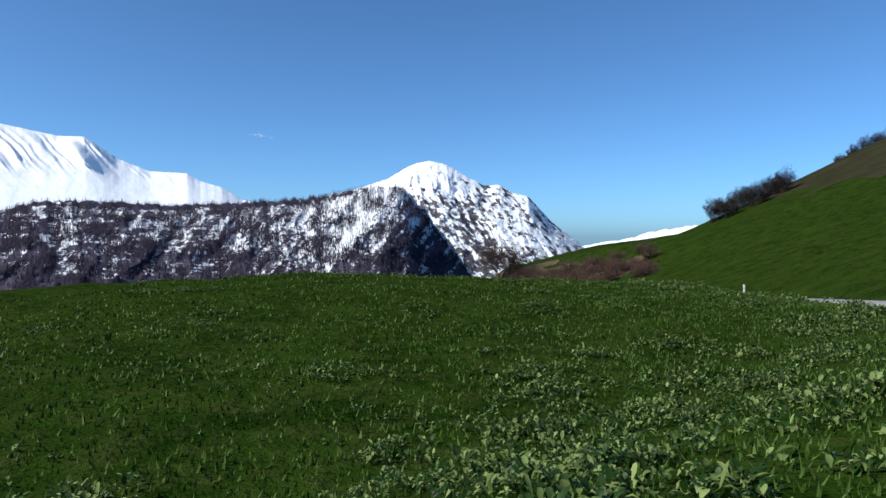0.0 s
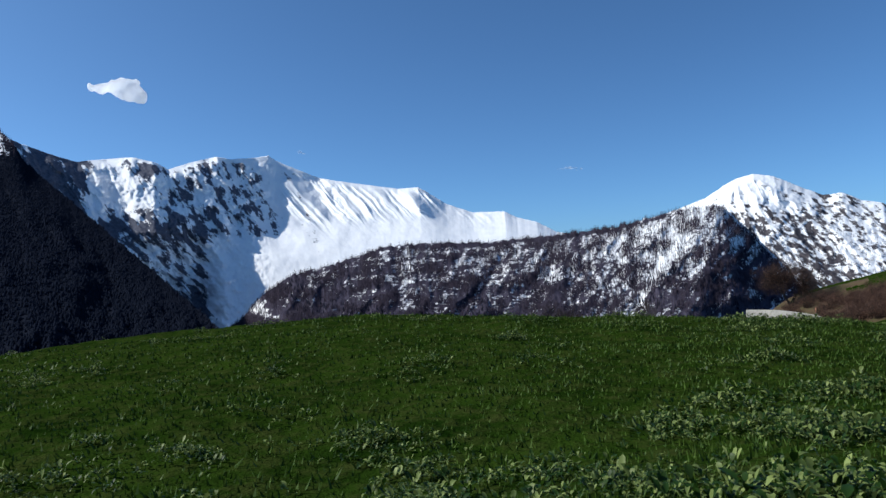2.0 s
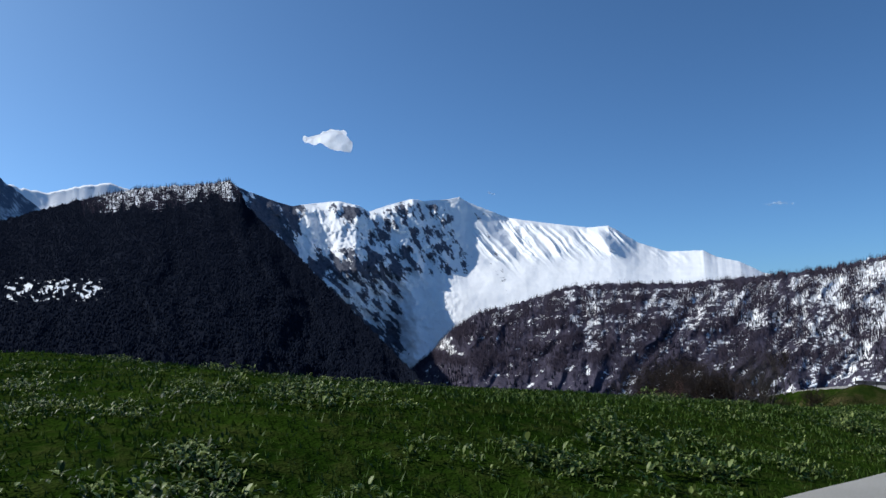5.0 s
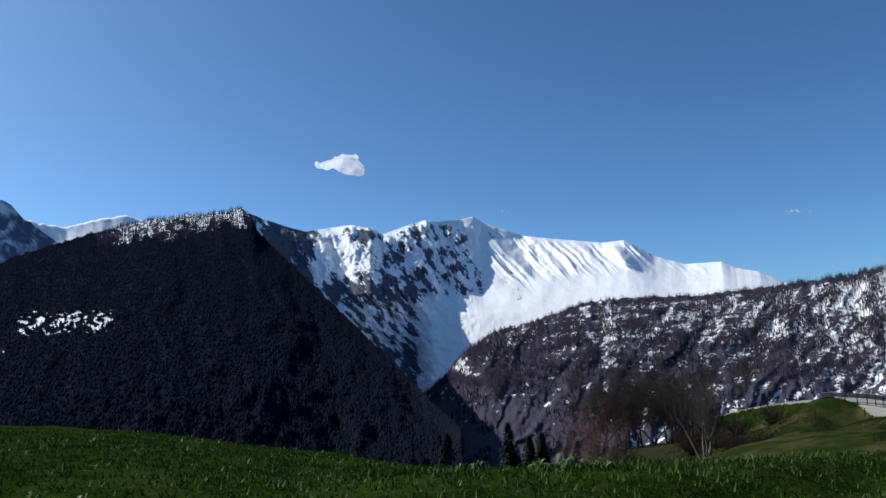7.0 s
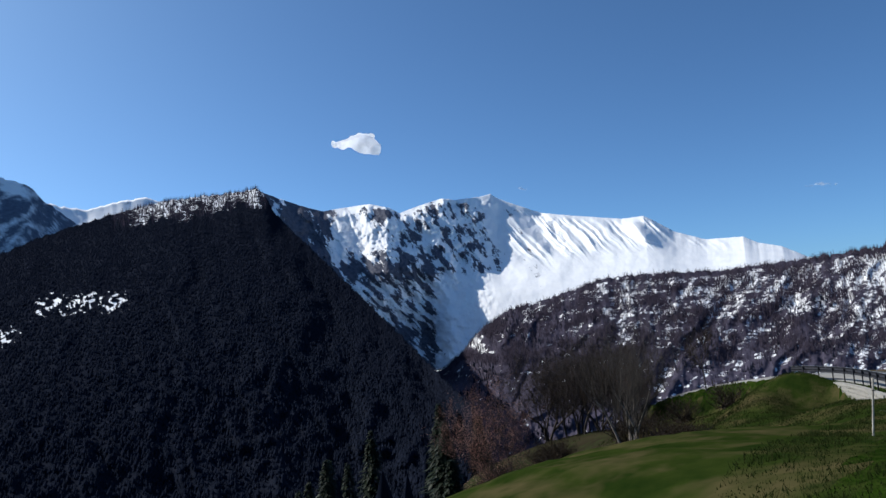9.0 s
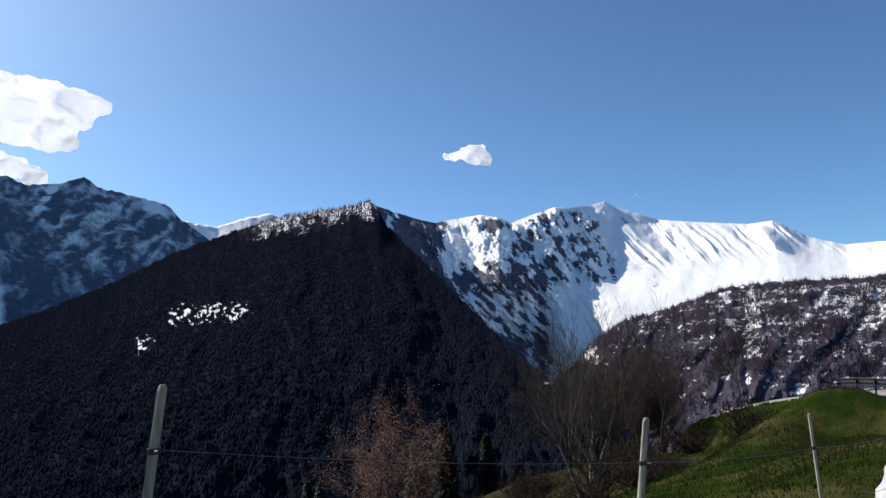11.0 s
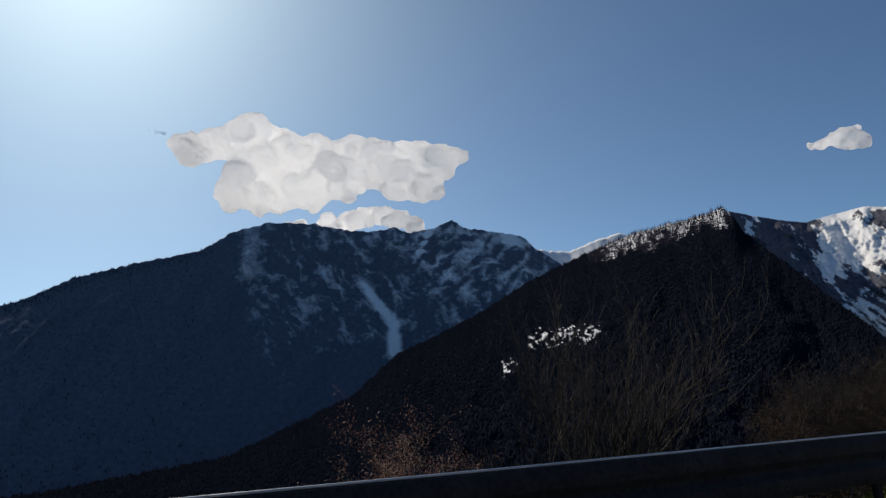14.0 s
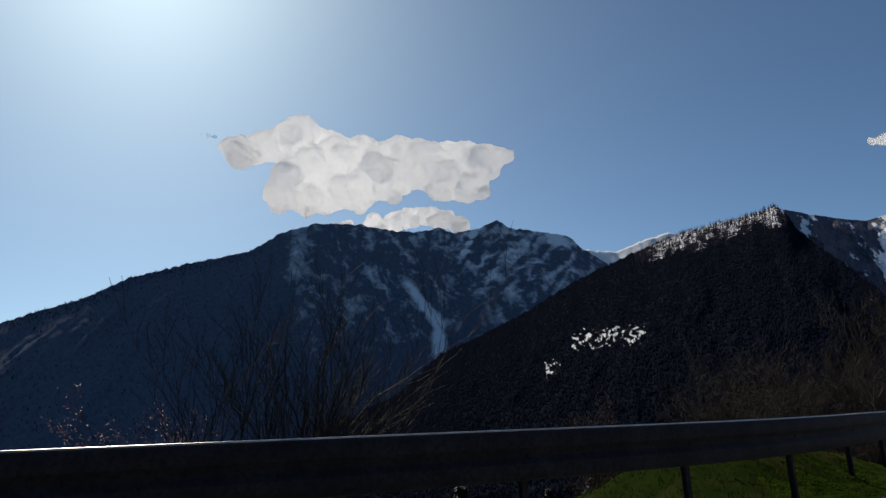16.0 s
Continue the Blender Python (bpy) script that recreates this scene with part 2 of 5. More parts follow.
def mesh_object(name, verts, faces, mats, parent=None, shade=False, index=None):
    me = bpy.data.meshes.new(name)
    if isinstance(faces, np.ndarray):
        verts = np.asarray(verts, np.float32)
        k = faces.shape[1]
        me.vertices.add(len(verts))
        me.vertices.foreach_set("co", verts.ravel())
        me.loops.add(faces.size)
        me.loops.foreach_set("vertex_index", faces.ravel().astype(np.int32))
        me.polygons.add(len(faces))
        me.polygons.foreach_set("loop_start", np.arange(0, faces.size, k, dtype=np.int32))
        me.update(calc_edges=True)
    else:
        me.from_pydata([tuple(v) for v in verts], [], faces)
    for m in (mats if isinstance(mats, (list, tuple)) else [mats]):
        me.materials.append(m)
    if index is not None:
        me.polygons.foreach_set("material_index", np.asarray(index, np.int32))
    if shade:
        me.polygons.foreach_set("use_smooth", np.ones(len(me.polygons), bool))
    me.validate()
    ob = new(name, me)
    if parent:
        ob.parent = parent
    return ob


def grid_faces(nu, nv):
    i = np.arange(nu - 1)[:, None] * nv + np.arange(nv - 1)[None]
    return np.stack([i, i + nv, i + nv + 1, i + 1], -1).reshape(-1, 4)


def part(name, bm, mat_, parent, label="", shade=False):
    me = bpy.data.meshes.new(name)
    bm.to_mesh(me)
    bm.free()
    me.materials.append(mat_)
    if shade:
        for p in me.polygons:
            p.use_smooth = True
    ob = new(name, me)
    ob.parent = parent
    if label:
        tagged(ob, label)
    return ob


def box(bm, x0, y0, z0, x1, y1, z1, bevel=0.0):
    geo = bmesh.ops.create_cube(bm, size=1, matrix=Matrix.Translation(((x0 + x1) / 2, (y0 + y1) / 2, (z0 + z1) / 2)) @ Matrix.Diagonal((x1 - x0, y1 - y0, z1 - z0, 1)))
    if bevel:
        es = list({e for v in geo["verts"] for e in v.link_edges})
        bmesh.ops.bevel(bm, geom=es, offset=bevel, segments=2, affect="EDGES")


def tube_arrays(a, b, ra, rb, sides):
    """Tapered prisms from points a to b (n x 3)."""
    a, b = np.asarray(a, float), np.asarray(b, float)
    d = b - a
    d /= np.linalg.norm(d, axis=1, keepdims=True) + 1e-9
    ref = np.where(np.abs(d[:, 2:3]) < 0.9, [[0.0, 0, 1]], [[1.0, 0, 0]])
    u = np.cross(d, ref)
    u /= np.linalg.norm(u, axis=1, keepdims=True)
    w = np.cross(d, u)
    th = np.arange(sides) * 2 * math.pi / sides
    ring = u[:, None] * np.cos(th)[None, :, None] + w[:, None] * np.sin(th)[None, :, None]
    va = a[:, None] + ring * np.asarray(ra)[:, None, None]
    vb = b[:, None] + ring * np.asarray(rb)[:, None, None]
    verts = np.concatenate([va, vb], 1).reshape(-1, 3)
    base = np.arange(len(a))[:, None] * 2 * sides
    k = np.arange(sides)
    f = np.stack([k, (k + 1) % sides, (k + 1) % sides + sides, k + sides], -1)
    return verts, (base[:, :, None] + f[None]).reshape(-1, 4)


def tube_path(points, r, sides=6):
    """One unbroken tube along the points."""
    p = np.asarray(points, float)
    d = np.gradient(p, axis=0)
    d /= np.linalg.norm(d, axis=1, keepdims=True)
    u = np.cross(d, [0.0, 0, 1])
    u /= np.linalg.norm(u, axis=1, keepdims=True)
    w = np.cross(d, u)
    th = np.arange(sides) * 2 * math.pi / sides
    v = p[:, None] + r * (u[:, None] * np.cos(th)[None, :, None] + w[:, None] * np.sin(th)[None, :, None])
    f = [[i * sides + k, i * sides + (k + 1) % sides, (i + 1) * sides + (k + 1) % sides, (i + 1) * sides + k] for i in range(len(p) - 1) for k in range(sides)]
    return v.reshape(-1, 3), f + [list(range(sides)), [(len(p) - 1) * sides + k for k in range(sides)]]


# ---- the lie of the land ----
# left edge of the road, x y z
EDGE = np.array([(-330, -700, -1.2), (-260, -420, -1.2), (-180, -200, -1.2), (-110, -80, -1.2), (-60, -31, -1.2), (-30, -12.5, -1.15), (-12, -4.2, -1.15), (-0.5, 1.1, -1.15), (4.0, 3.7, -1.15), (7.7, 7.3, -1.25), (10.9, 11.4, -1.5), (12.9, 16.5, -1.8),
                 (14.2, 22.5, -2.2), (15.1, 29, -2.7), (16.2, 38, -3.4), (16.6, 47, -4.15), (16.5, 56, -5.05), (15.9, 66, -6.05), (14.2, 75, -7.0),
                 (13.5, 83, -7.8), (12.5, 90.5, -8.4), (9.0, 99, -9.0), (5.8, 106, -9.45), (1.6, 112.4, -9.8), (-3, 116.2, -10.15), (-9, 119.6, -11.1), (-17, 124, -13.2), (-22, 130, -15.4)])
ROAD_W = 5.6


def spline(points, step):
    """Catmull-Rom through the points, sampled about every step metres."""
    p = np.vstack([2 * points[0] - points[1], points, 2 * points[-1] - points[-2]])
    out = []
    for i in range(1, len(p) - 2):
        n = min(60, max(2, int(np.linalg.norm(p[i + 1] - p[i]) / step)))
        t = np.linspace(0, 1, n, endpoint=False)[:, None]
        out.append(0.5 * (2 * p[i] + (p[i + 1] - p[i - 1]) * t + (2 * p[i - 1] - 5 * p[i] + 4 * p[i + 1] - p[i + 2]) * t ** 2 + (3 * p[i] - p[i - 1] - 3 * p[i + 1] + p[i + 2]) * t ** 3))
    return np.vstack(out + [points[-1:]])


ROAD = spline(EDGE, 0.8)
TAN = np.gradient(ROAD[:, :2], axis=0)
TAN /= np.linalg.norm(TAN, axis=1, keepdims=True)
LEFT = np.stack([-TAN[:, 1], TAN[:, 0]], 1)


def beside_road(x, y):
    """Distance to the left of the road's left edge (negative: on the road and beyond), and the road's height there."""
    q = np.stack([np.ravel(x), np.ravel(y)], 1)
    e, z = np.empty(len(q)), np.empty(len(q))
    for a in range(0, len(q), 4000):
        p = q[a:a + 4000]
        k = np.argmin((ROAD[:, :2] ** 2).sum(1) - 2 * p @ ROAD[:, :2].T, 1)
        dk = p - ROAD[k, :2]
        side = (dk * LEFT[k]).sum(1)
        e[a:a + 4000] = np.sign(side) * np.linalg.norm(dk, axis=1)
        z[a:a + 4000] = ROAD[k, 2]
    return e.reshape(np.shape(x)), z.reshape(np.shape(x))


def ground_height(x, y):
    x, y = np.asarray(x, float), np.asarray(y, float)
    e, zr = beside_road(x, y)
    # meadow with its knoll
    t = np.clip(y - 29, 0, 60)
    m = -2.1 + 0.55 * np.exp(-((x + 3) / 11) ** 2 - ((y - 27) / 7) ** 2) - 0.09 * t - 0.0017 * np.minimum(t, 80) ** 2
    m = m - 0.02 * np.clip(y - 51, 0, 14) ** 2 - 0.35 * np.clip(y - 62, 0, None)
    out = np.minimum(np.clip(-14 - x, 0, None), np.clip(e - 8, 0, None))
    m = m - np.minimum(0.012 * out ** 2, 0.45 * out)
    m = m - 0.8 * smooth(-7, -15, x) * smooth(23, 14, y)
    # hillside below the lower stretch of road
    k = np.clip(e - 4, 0, None)
    c = 0.017 + 0.013 * smooth(100, 90, y) + 0.014 * np.exp(-((y - 97) / 6) ** 2)
    n = zr - 0.35 - np.where(k < 15, c * k ** 2, c * 225 + 0.75 * (k - 15))
    n = n - 1.5 * smooth(98, 102, y) * smooth(110, 106.5, y) * smooth(0.5, 1.6, e) * smooth(6, 3, e) + 0.9 * np.exp(-((x - 0.2) / 3.2) ** 2 - ((y - 109.5) / 5) ** 2) - 2.2 * smooth(0.0, -8, x) * smooth(97, 105, y)
    n = n - 1.1 * smooth(2, 6.5, e) * smooth(81, 90, y) * smooth(112, 103, y)
    left = m + (n - m) * smooth(56, 74, y + 0.12 * np.clip(e - 20, 0, 200))
    near = smooth(0.3, 5.0, e)
    near = near + (smooth(0.3, 1.6, e) - near) * smooth(95, 99, y)

    left = zr - 0.10 + (left - zr + 0.10) * near
    # low bank along the verge where the meadow ends
    left = left + 0.42 * smooth(0.4, 1.6, e) * smooth(7.0, 3.2, e) * smooth(43, 48, y) * smooth(63, 57, y)
    # uphill side, ending in a spur beyond the bend
    r = -e - ROAD_W
    w = np.clip(r - 1.2, 0, None)
    spur = x - 4 - 0.12 * (y - 118)
    beyond = smooth(96, 110, y)
    rise = 0.40 * np.minimum(w, 50) + 0.26 * np.clip(w - 50, 0, 120) + 0.1 * np.clip(w - 170, 0, 300)
    lean_ = np.clip(0.225 * np.clip(spur, 0, 45) + 0.46 * np.clip(spur - 45, 0, 60) - 0.3 * np.clip(y - 155, 0, 900), 0, None)
    lean_ = lean_ + 1.7 * smooth(-3, 6, spur) * smooth(48, 22, spur)
    rise = rise * (1 - beyond) + beyond * np.minimum(rise, lean_ + 0.5) * smooth(-2, 6, spur)
    right = zr - 0.08 + rise - 0.25 * np.clip(y - 175, 0, 900) - beyond * 0.45 * np.clip(-spur, 0, 900) * smooth(0, 10, w)
    h = np.where(e > 0, left, np.where(r > 0, right, zr - 0.12))
    h = np.maximum(h, -265 + 6 * fbm(x / 300, y / 300, 3))
    rough = smooth(1, 8, np.maximum(e, r))
    return h + rough * (0.13 * fbm(x / 2.2, y / 2.2, 3) + 0.25 * fbm(x / 14, y / 14, 3))


def axis(lo, hi, a, b, fine, grow):
    """Coordinates, fine between a and b, wider outwards."""
    mid = list(np.arange(a, b, fine))
    up, s = [b], fine
    while up[-1] < hi:
        s *= grow
        up.append(up[-1] + s)
    dn, s = [a - fine], fine
    while dn[-1] > lo:
        s *= grow
        dn.append(dn[-1] - s)
    return np.array(dn[::-1] + mid + up)


gx, gy = axis(-4800, 4800, -26, 30, 0.5, 1.09), axis(-4800, 4800, 0, 124, 0.6, 1.09)
GX, GY = np.meshgrid(gx, gy, indexing="ij")
GZ = ground_height(GX, GY)
E_, ZR_ = beside_road(GX, GY)
cx_, cy_ = (GX[:-1, :-1] + GX[1:, 1:]) / 2, (GY[:-1, :-1] + GY[1:, 1:]) / 2
ec = (E_[:-1, :-1] + E_[1:, 1:]) / 2
zc = (GZ[:-1, :-1] + GZ[1:, 1:]) / 2
kind = np.zeros(ec.shape, int)
kind[(ec > 1) & (cy_ + 4 * fbm(cx_ / 8, cy_ / 8, 2) > 64)] = 3
kind[zc + 3 * fbm(cx_ / 15, cy_ / 15, 3) < -15] = 1
bank = (ec < -ROAD_W - 1) & (ec > -ROAD_W - 13 + 6 * fbm(cx_ / 9, cy_ / 9, 2)) & (cy_ > 98) & (cx_ < 34)
kind[(cx_ - 4 - 0.12 * (cy_ - 118) > 60 + 9 * fbm(cx_ / 20, cy_ / 20, 2)) & (cy_ > 80)] = 1
kind[bank] = 2
far = (np.hypot(cx_ - 14, cy_ - 60) > 950) & (np.abs(np.degrees(np.arctan2(14 - cx_, cy_ - 60)) - 46.5) < 3.5)
kind[far] = 4
ground = mesh_object("ground", np.stack([GX, GY, GZ], -1).reshape(-1, 3), grid_faces(len(gx), len(gy)), [M_GRASS, M_FLOOR, M_BANK, M_SLOPE, M_SNOW], shade=True, index=kind.ravel())
tagged(ground, "green spring meadow sloping down to a wooded valley", "ground", kind="structure")

# road surface with thickness
cols = []
for off, dz in ((0.12, -0.25), (0.0, 0.0), (-ROAD_W / 2, 0.05), (-ROAD_W, 0.0), (-ROAD_W - 0.12, -0.25)):
    wob = 0.10 * fbm(np.arange(len(ROAD)) * 0.31, np.full(len(ROAD), off), 3) if off in (0.0, -ROAD_W) else 0
    cols.append(np.column_stack([ROAD[:, :2] + LEFT * (off + wob)[:, None] if np.ndim(wob) else ROAD[:, :2] + LEFT * off, ROAD[:, 2] + dz]))
road = mesh_object("road", np.stack(cols, 1).reshape(-1, 3), grid_faces(len(ROAD), 5), M_ROAD, shade=True)
tagged(road, "narrow grey asphalt mountain road, worn edges", "road", kind="structure")

# ---- mountains ----
# middle of the camera's path; mountains and clouds are laid out from here
OX, OY, OZ = 14.0, 60.0, -5.0


def mountain(name, ridge, r_ridge, foot, z_foot, mat_, label, n_az=320, n_s=130, power=1.0, amp=50.0, freq=0.5, snow=None, seed=0.0, jag=1.0, lean=0.0, back=0.35, spurs=0.0, cliff=None, octaves=4, sculpt=None, ease=0.0):
    """A mountainside: ridge gives azimuth and rise of the crest in degrees, fitted to the view from mid camera path."""
    az_k, el_k = np.array([p[0] for p in ridge]), np.array([p[1] for p in ridge])
    o = np.argsort(az_k)
    az = np.linspace(az_k.min(), az_k.max(), n_az)
    el = np.interp(az, az_k[o], el_k[o])
    rr = np.interp(az, *np.array(r_ridge).T) if isinstance(r_ridge, list) else np.full(n_az, float(r_ridge))
    top = OZ + rr * np.tan(np.radians(el)) + jag * rr / 4000 * (9 * fbm(az * 1.7 + seed, az * 0 + 3, 4) + 0 * az)
    teeth = jag * rr / 4000 * 8 * fbm(az * 2.2 + seed, az * 0 + 8, 4, 0.5)
    s = np.concatenate([np.linspace(0, 1, n_s), 1 + back * np.linspace(0.08, 1, 12)])
    A, S = np.meshgrid(az, s, indexing="ij")
    Rr, Tp = rr[:, None], top[:, None]
    if ease:
        # the crest's corners soften down the slope
        w = np.exp(-0.5 * ((az[:, None] - az[None]) / ease) ** 2)
        w /= w.sum(1, keepdims=True)
        low = smooth(0.98, 0.45, S)
        Rr, Tp = Rr + low * ((w @ rr)[:, None] - Rr), Tp + low * ((w @ top)[:, None] - Tp)
    r_foot = (np.interp(az, *np.array(foot).T) if isinstance(foot, list) else np.full(n_az, float(foot)))[:, None]
    rad = r_foot + (Rr - r_foot) * S
    up = np.where(S <= 1, np.abs(S) ** power, 1 - 1.1 * (S - 1))
    if cliff:
        face = np.interp(S, [0, 0.34, 0.56, 0.65, 0.82, 1.0], [0, 0.12, 0.34, 0.60, 0.955, 1.0])
        up = np.where(S <= 1, up + (face - up) * cliff(A), up)
    z = z_foot + (Tp - z_foot) * up + teeth[:, None] * smooth(0.93, 1.0, S)
    km = A * math.pi / 180 * 3.0
    warp = 0.25 * fbm(km * freq * 3 + seed, S * 2.0, 3)
    g = ridged(km * freq * 4 + seed + lean * S + warp + 0.12 * fbm(km * freq * 9, S * 7.0 + seed, 3), S * 1.5 + seed, octaves, 0.42) + 0.30 * fbm(km * freq * 7 + seed + lean * S * 2, S * 4.0, 4)
    env = np.clip(S, 0, 1) ** 1.0 * (1 - 0.95 * smooth(0.72, 0.97, S))
    big = ridged(km * freq * 1.15 + seed * 3 + lean * 0.5 * S, S * 0.25 + seed, 2) - 0.3
    z = z + spurs * big * env
    rad = rad - spurs * big * env
    z = z + amp * (g - 0.35) * env * np.minimum(1, (Tp - z_foot) / 500)
    rad = rad - amp * 0.9 * (g - 0.35) * env
    if sculpt:
        # relief set back or forward along sight lines from mid camera path, so that crests keep their fitted outline
        seen = np.degrees(np.arctan2(z - OZ, rad))
        crest = seen[:, n_s - 1:n_s]
        k = 1 + sculpt(A, np.minimum(np.where(S <= 1, seen, crest), crest + 0.3), np.clip(np.where(S <= 1, crest - seen, 0), 0, None)) / rad
        rad, z = rad * k, OZ + (z - OZ) * k
    a = np.radians(A)
    P = np.stack([OX - np.sin(a) * rad, OY + np.cos(a) * rad, z], -1)
    ob = mesh_object(name, P.reshape(-1, 3), grid_faces(n_az, len(s)), mat_, shade=True)
    elv = np.degrees(np.arctan2(z - OZ, rad))
    cover = snow(A, S, elv, g, elv[:, n_s - 1:n_s] - elv)
    at = ob.data.attributes.new("snow", "FLOAT", "POINT")
    at.data.foreach_set("value", np.ravel(cover).astype(np.float32))
    tagged(ob, label, "mountain", kind="structure")
    return P, elv, A, cover


def woods(name, P, where, count, height, width, mat_, label, seed=1):
    """Many small trees standing on a mountainside."""
    rng = np.random.default_rng(seed)
    nu, nv = P.shape[:2]
    i, j = rng.integers(0, nu - 1, count * 6), rng.integers(0, nv - 13, count * 6)
    keep = rng.random(len(i)) < where[i, j]
    i, j = i[keep][:count], j[keep][:count]
    u, v = rng.random((2, len(i), 1))
    base = (P[i, j] * (1 - u) + P[i + 1, j] * u) * (1 - v) + (P[i, j + 1] * (1 - u) + P[i + 1, j + 1] * u) * v
    h = height * rng.uniform(0.55, 1.25, len(i))
    w = width * rng.uniform(0.7, 1.3, len(i)) * h / height
    th = np.arange(4) * math.pi / 2
    turn = rng.uniform(0, 6.28, len(i))
    ring = np.stack([np.cos(th[None] + turn[:, None]), np.sin(th[None] + turn[:, None]), np.zeros((len(i), 4))], -1) * w[:, None, None]
    v0 = base[:, None] + ring + np.array([0, 0, 1.0]) * (h * 0.05)[:, None, None]
    tip = base + np.stack([rng.normal(0, 0.03, len(i)) * h, rng.normal(0, 0.03, len(i)) * h, h], 1)
    verts = np.concatenate([v0, tip[:, None]], 1).reshape(-1, 3)
    b = np.arange(len(i))[:, None, None] * 5
    f = (b + np.array([[0, 1, 4], [1, 2, 4], [2, 3, 4], [3, 0, 4]])[None]).reshape(-1, 3)
    ob = mesh_object(name, verts, f, mat_)
    return tagged(ob, label, "forest", kind="stuff")


# snowy massif
RIDGE_MASSIF = [(66, 6.0), (62, 9.2), (60.2, 10.9), (59.4, 11.6), (57.9, 11.0), (56.1, 10.35), (54.4, 9.85), (53.4, 10.0), (52, 10.15), (50.6, 10.3), (48.9, 9.9), (48.06, 9.4), (46.3, 9.95), (44.4, 10.4), (43.4, 10.2), (41.3, 10.3), (40.3, 10.45), (39.6, 10.0), (38.6, 9.55), (36.2, 8.55), (33.4, 8.05),
                (29.8, 7.45), (28.06, 7.5), (27.4, 7.1), (25.8, 6.0), (23.6, 5.15), (20.9, 5.08), (19.9, 4.5), (18.3, 4.05), (16.7, 3.1), (13, 2.2)]


def massif_ribs(A, el):
    """Parallel ribs falling away from the crest on the sunlit half."""
    u = A - 0.86 * el + 0.30 * fbm(A * 0.5, el * 0.5 + 7, 3)
    return ribs(u / 2.1 + 0.9 * perlin(u * 0.37, 3.7 + 0 * u) + 3.3, el * 0.12 + 2.4, 3, 0.5)


def massif_relief(A, el, D):
    """Metres set back: faces turned from the sun on the walls, towards it on the bowl and the snowfields."""
    w = A + 0.45 * fbm(A * 0.9 + 5, el * 0.9, 4)
    high = np.interp(-w, [-66, -60, -52.4, -51.6, -49.2, -48.6, -39.9, -39.4, -13], [-120, 0, 390, 370, 215, 250, 790, 790, 350])
    low = np.interp(-w, [-66, -60, -44.4, -43.6, -13], [-150, 0, 560, 570, 300]) + 330 * smooth(44.2, 46.2, w) * smooth(5, -3, el)
    out = low + (high - low) * smooth(1.8, 6.0, el + 0.3 * fbm(A * 0.4, el * 0.4 + 3, 2))
    lit = smooth(39.6, 38.4, A) * smooth(2.8, 5.5, el) * smooth(0.0, 0.5, D)
    out = out - 100 * massif_ribs(A, el) * lit * (0.10 + 0.90 * smooth(4.4, 6.2, el)) * (0.6 + 0.9 * smooth(-0.3, 0.4, perlin(A * 0.3, el * 0.3)))
    out = out + 85 * np.exp(-((w - 36.0 - 0.5 * (el - 7)) / 0.85) ** 2) * smooth(4.6, 5.8, el) * smooth(9.2, 8.2, el)
    wall = smooth(40, 42, A) * smooth(0.0, 0.5, D)
    out = out - 66 * wall * (ribs((A - 0.5 * el) / 2.2 + fbm(A, el, 3) * 0.25, el * 0.22, 4) - 0.1) * smooth(2.5, 4.5, el)
    out = out - 46 * smooth(42.5, 45, A) * (ribs((A - 1.0 * el) / 2.6 + 9 + 0.2 * fbm(A, el, 2), (A + el) * 0.1, 4) - 0.1) * smooth(5.5, 3.0, el)
    return out + 75 * smooth(0.7, 0.0, D) * smooth(44.2, 44.8, A) + (1.5 + 12 * smooth(40, 42, A)) * fbm(A * 2.2, el * 2.2, 4) * smooth(0, 0.4, D)


def massif_snow(A, S, el, g, D):
    grain = fbm((A - 0.45 * el) * 1.5, el * 0.75, 6, 0.68)
    slant = fbm((A - 1.0 * el) * 1.4 + 30, (A + el) * 0.30, 6, 0.68)
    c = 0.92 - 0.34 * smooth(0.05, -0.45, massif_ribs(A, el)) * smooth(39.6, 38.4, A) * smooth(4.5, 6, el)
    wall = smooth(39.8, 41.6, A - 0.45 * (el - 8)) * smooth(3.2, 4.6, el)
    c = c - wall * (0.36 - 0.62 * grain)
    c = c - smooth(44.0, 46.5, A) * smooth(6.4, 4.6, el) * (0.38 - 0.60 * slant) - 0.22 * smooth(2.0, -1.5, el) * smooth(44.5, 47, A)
    c = c - 0.42 * smooth(53.6, 54.6, A) + 0.40 * np.exp(-((A - 58.0 + 0.3 * (el - 10)) / 0.6) ** 2) * smooth(8.2, 9.3, el)
    c = c + 0.45 * np.exp(-((A - 50.8) / 1.7) ** 2 - ((el - 7.6) / 1.2) ** 2) + 0.40 * np.exp(-((A - 53.2 + 0.3 * (el - 7)) / 0.7) ** 2) * smooth(5.0, 6.0, el)
    c = c - 0.65 * np.exp(-((A - 49.5) / 0.8) ** 2 - ((el - 9.25) / 0.35) ** 2)
    c = c - 0.40 * np.exp(-((A - np.interp(el, [3.5, 5.5, 8, 10], [36.8, 37.4, 38.3, 39.9])) / 0.28) ** 2) * smooth(2.8, 3.6, el) * smooth(-0.25, 0.1, grain)
    c = c - 0.30 * np.exp(-((A - np.interp(el, [1, 3.5, 5, 7], [36.0, 37.2, 38.0, 38.2])) / 0.20) ** 2) * smooth(5.6, 4.8, el)
    return c + 0.30 * smooth(0.45, 0.1, D) * smooth(53.9, 53.5, A)


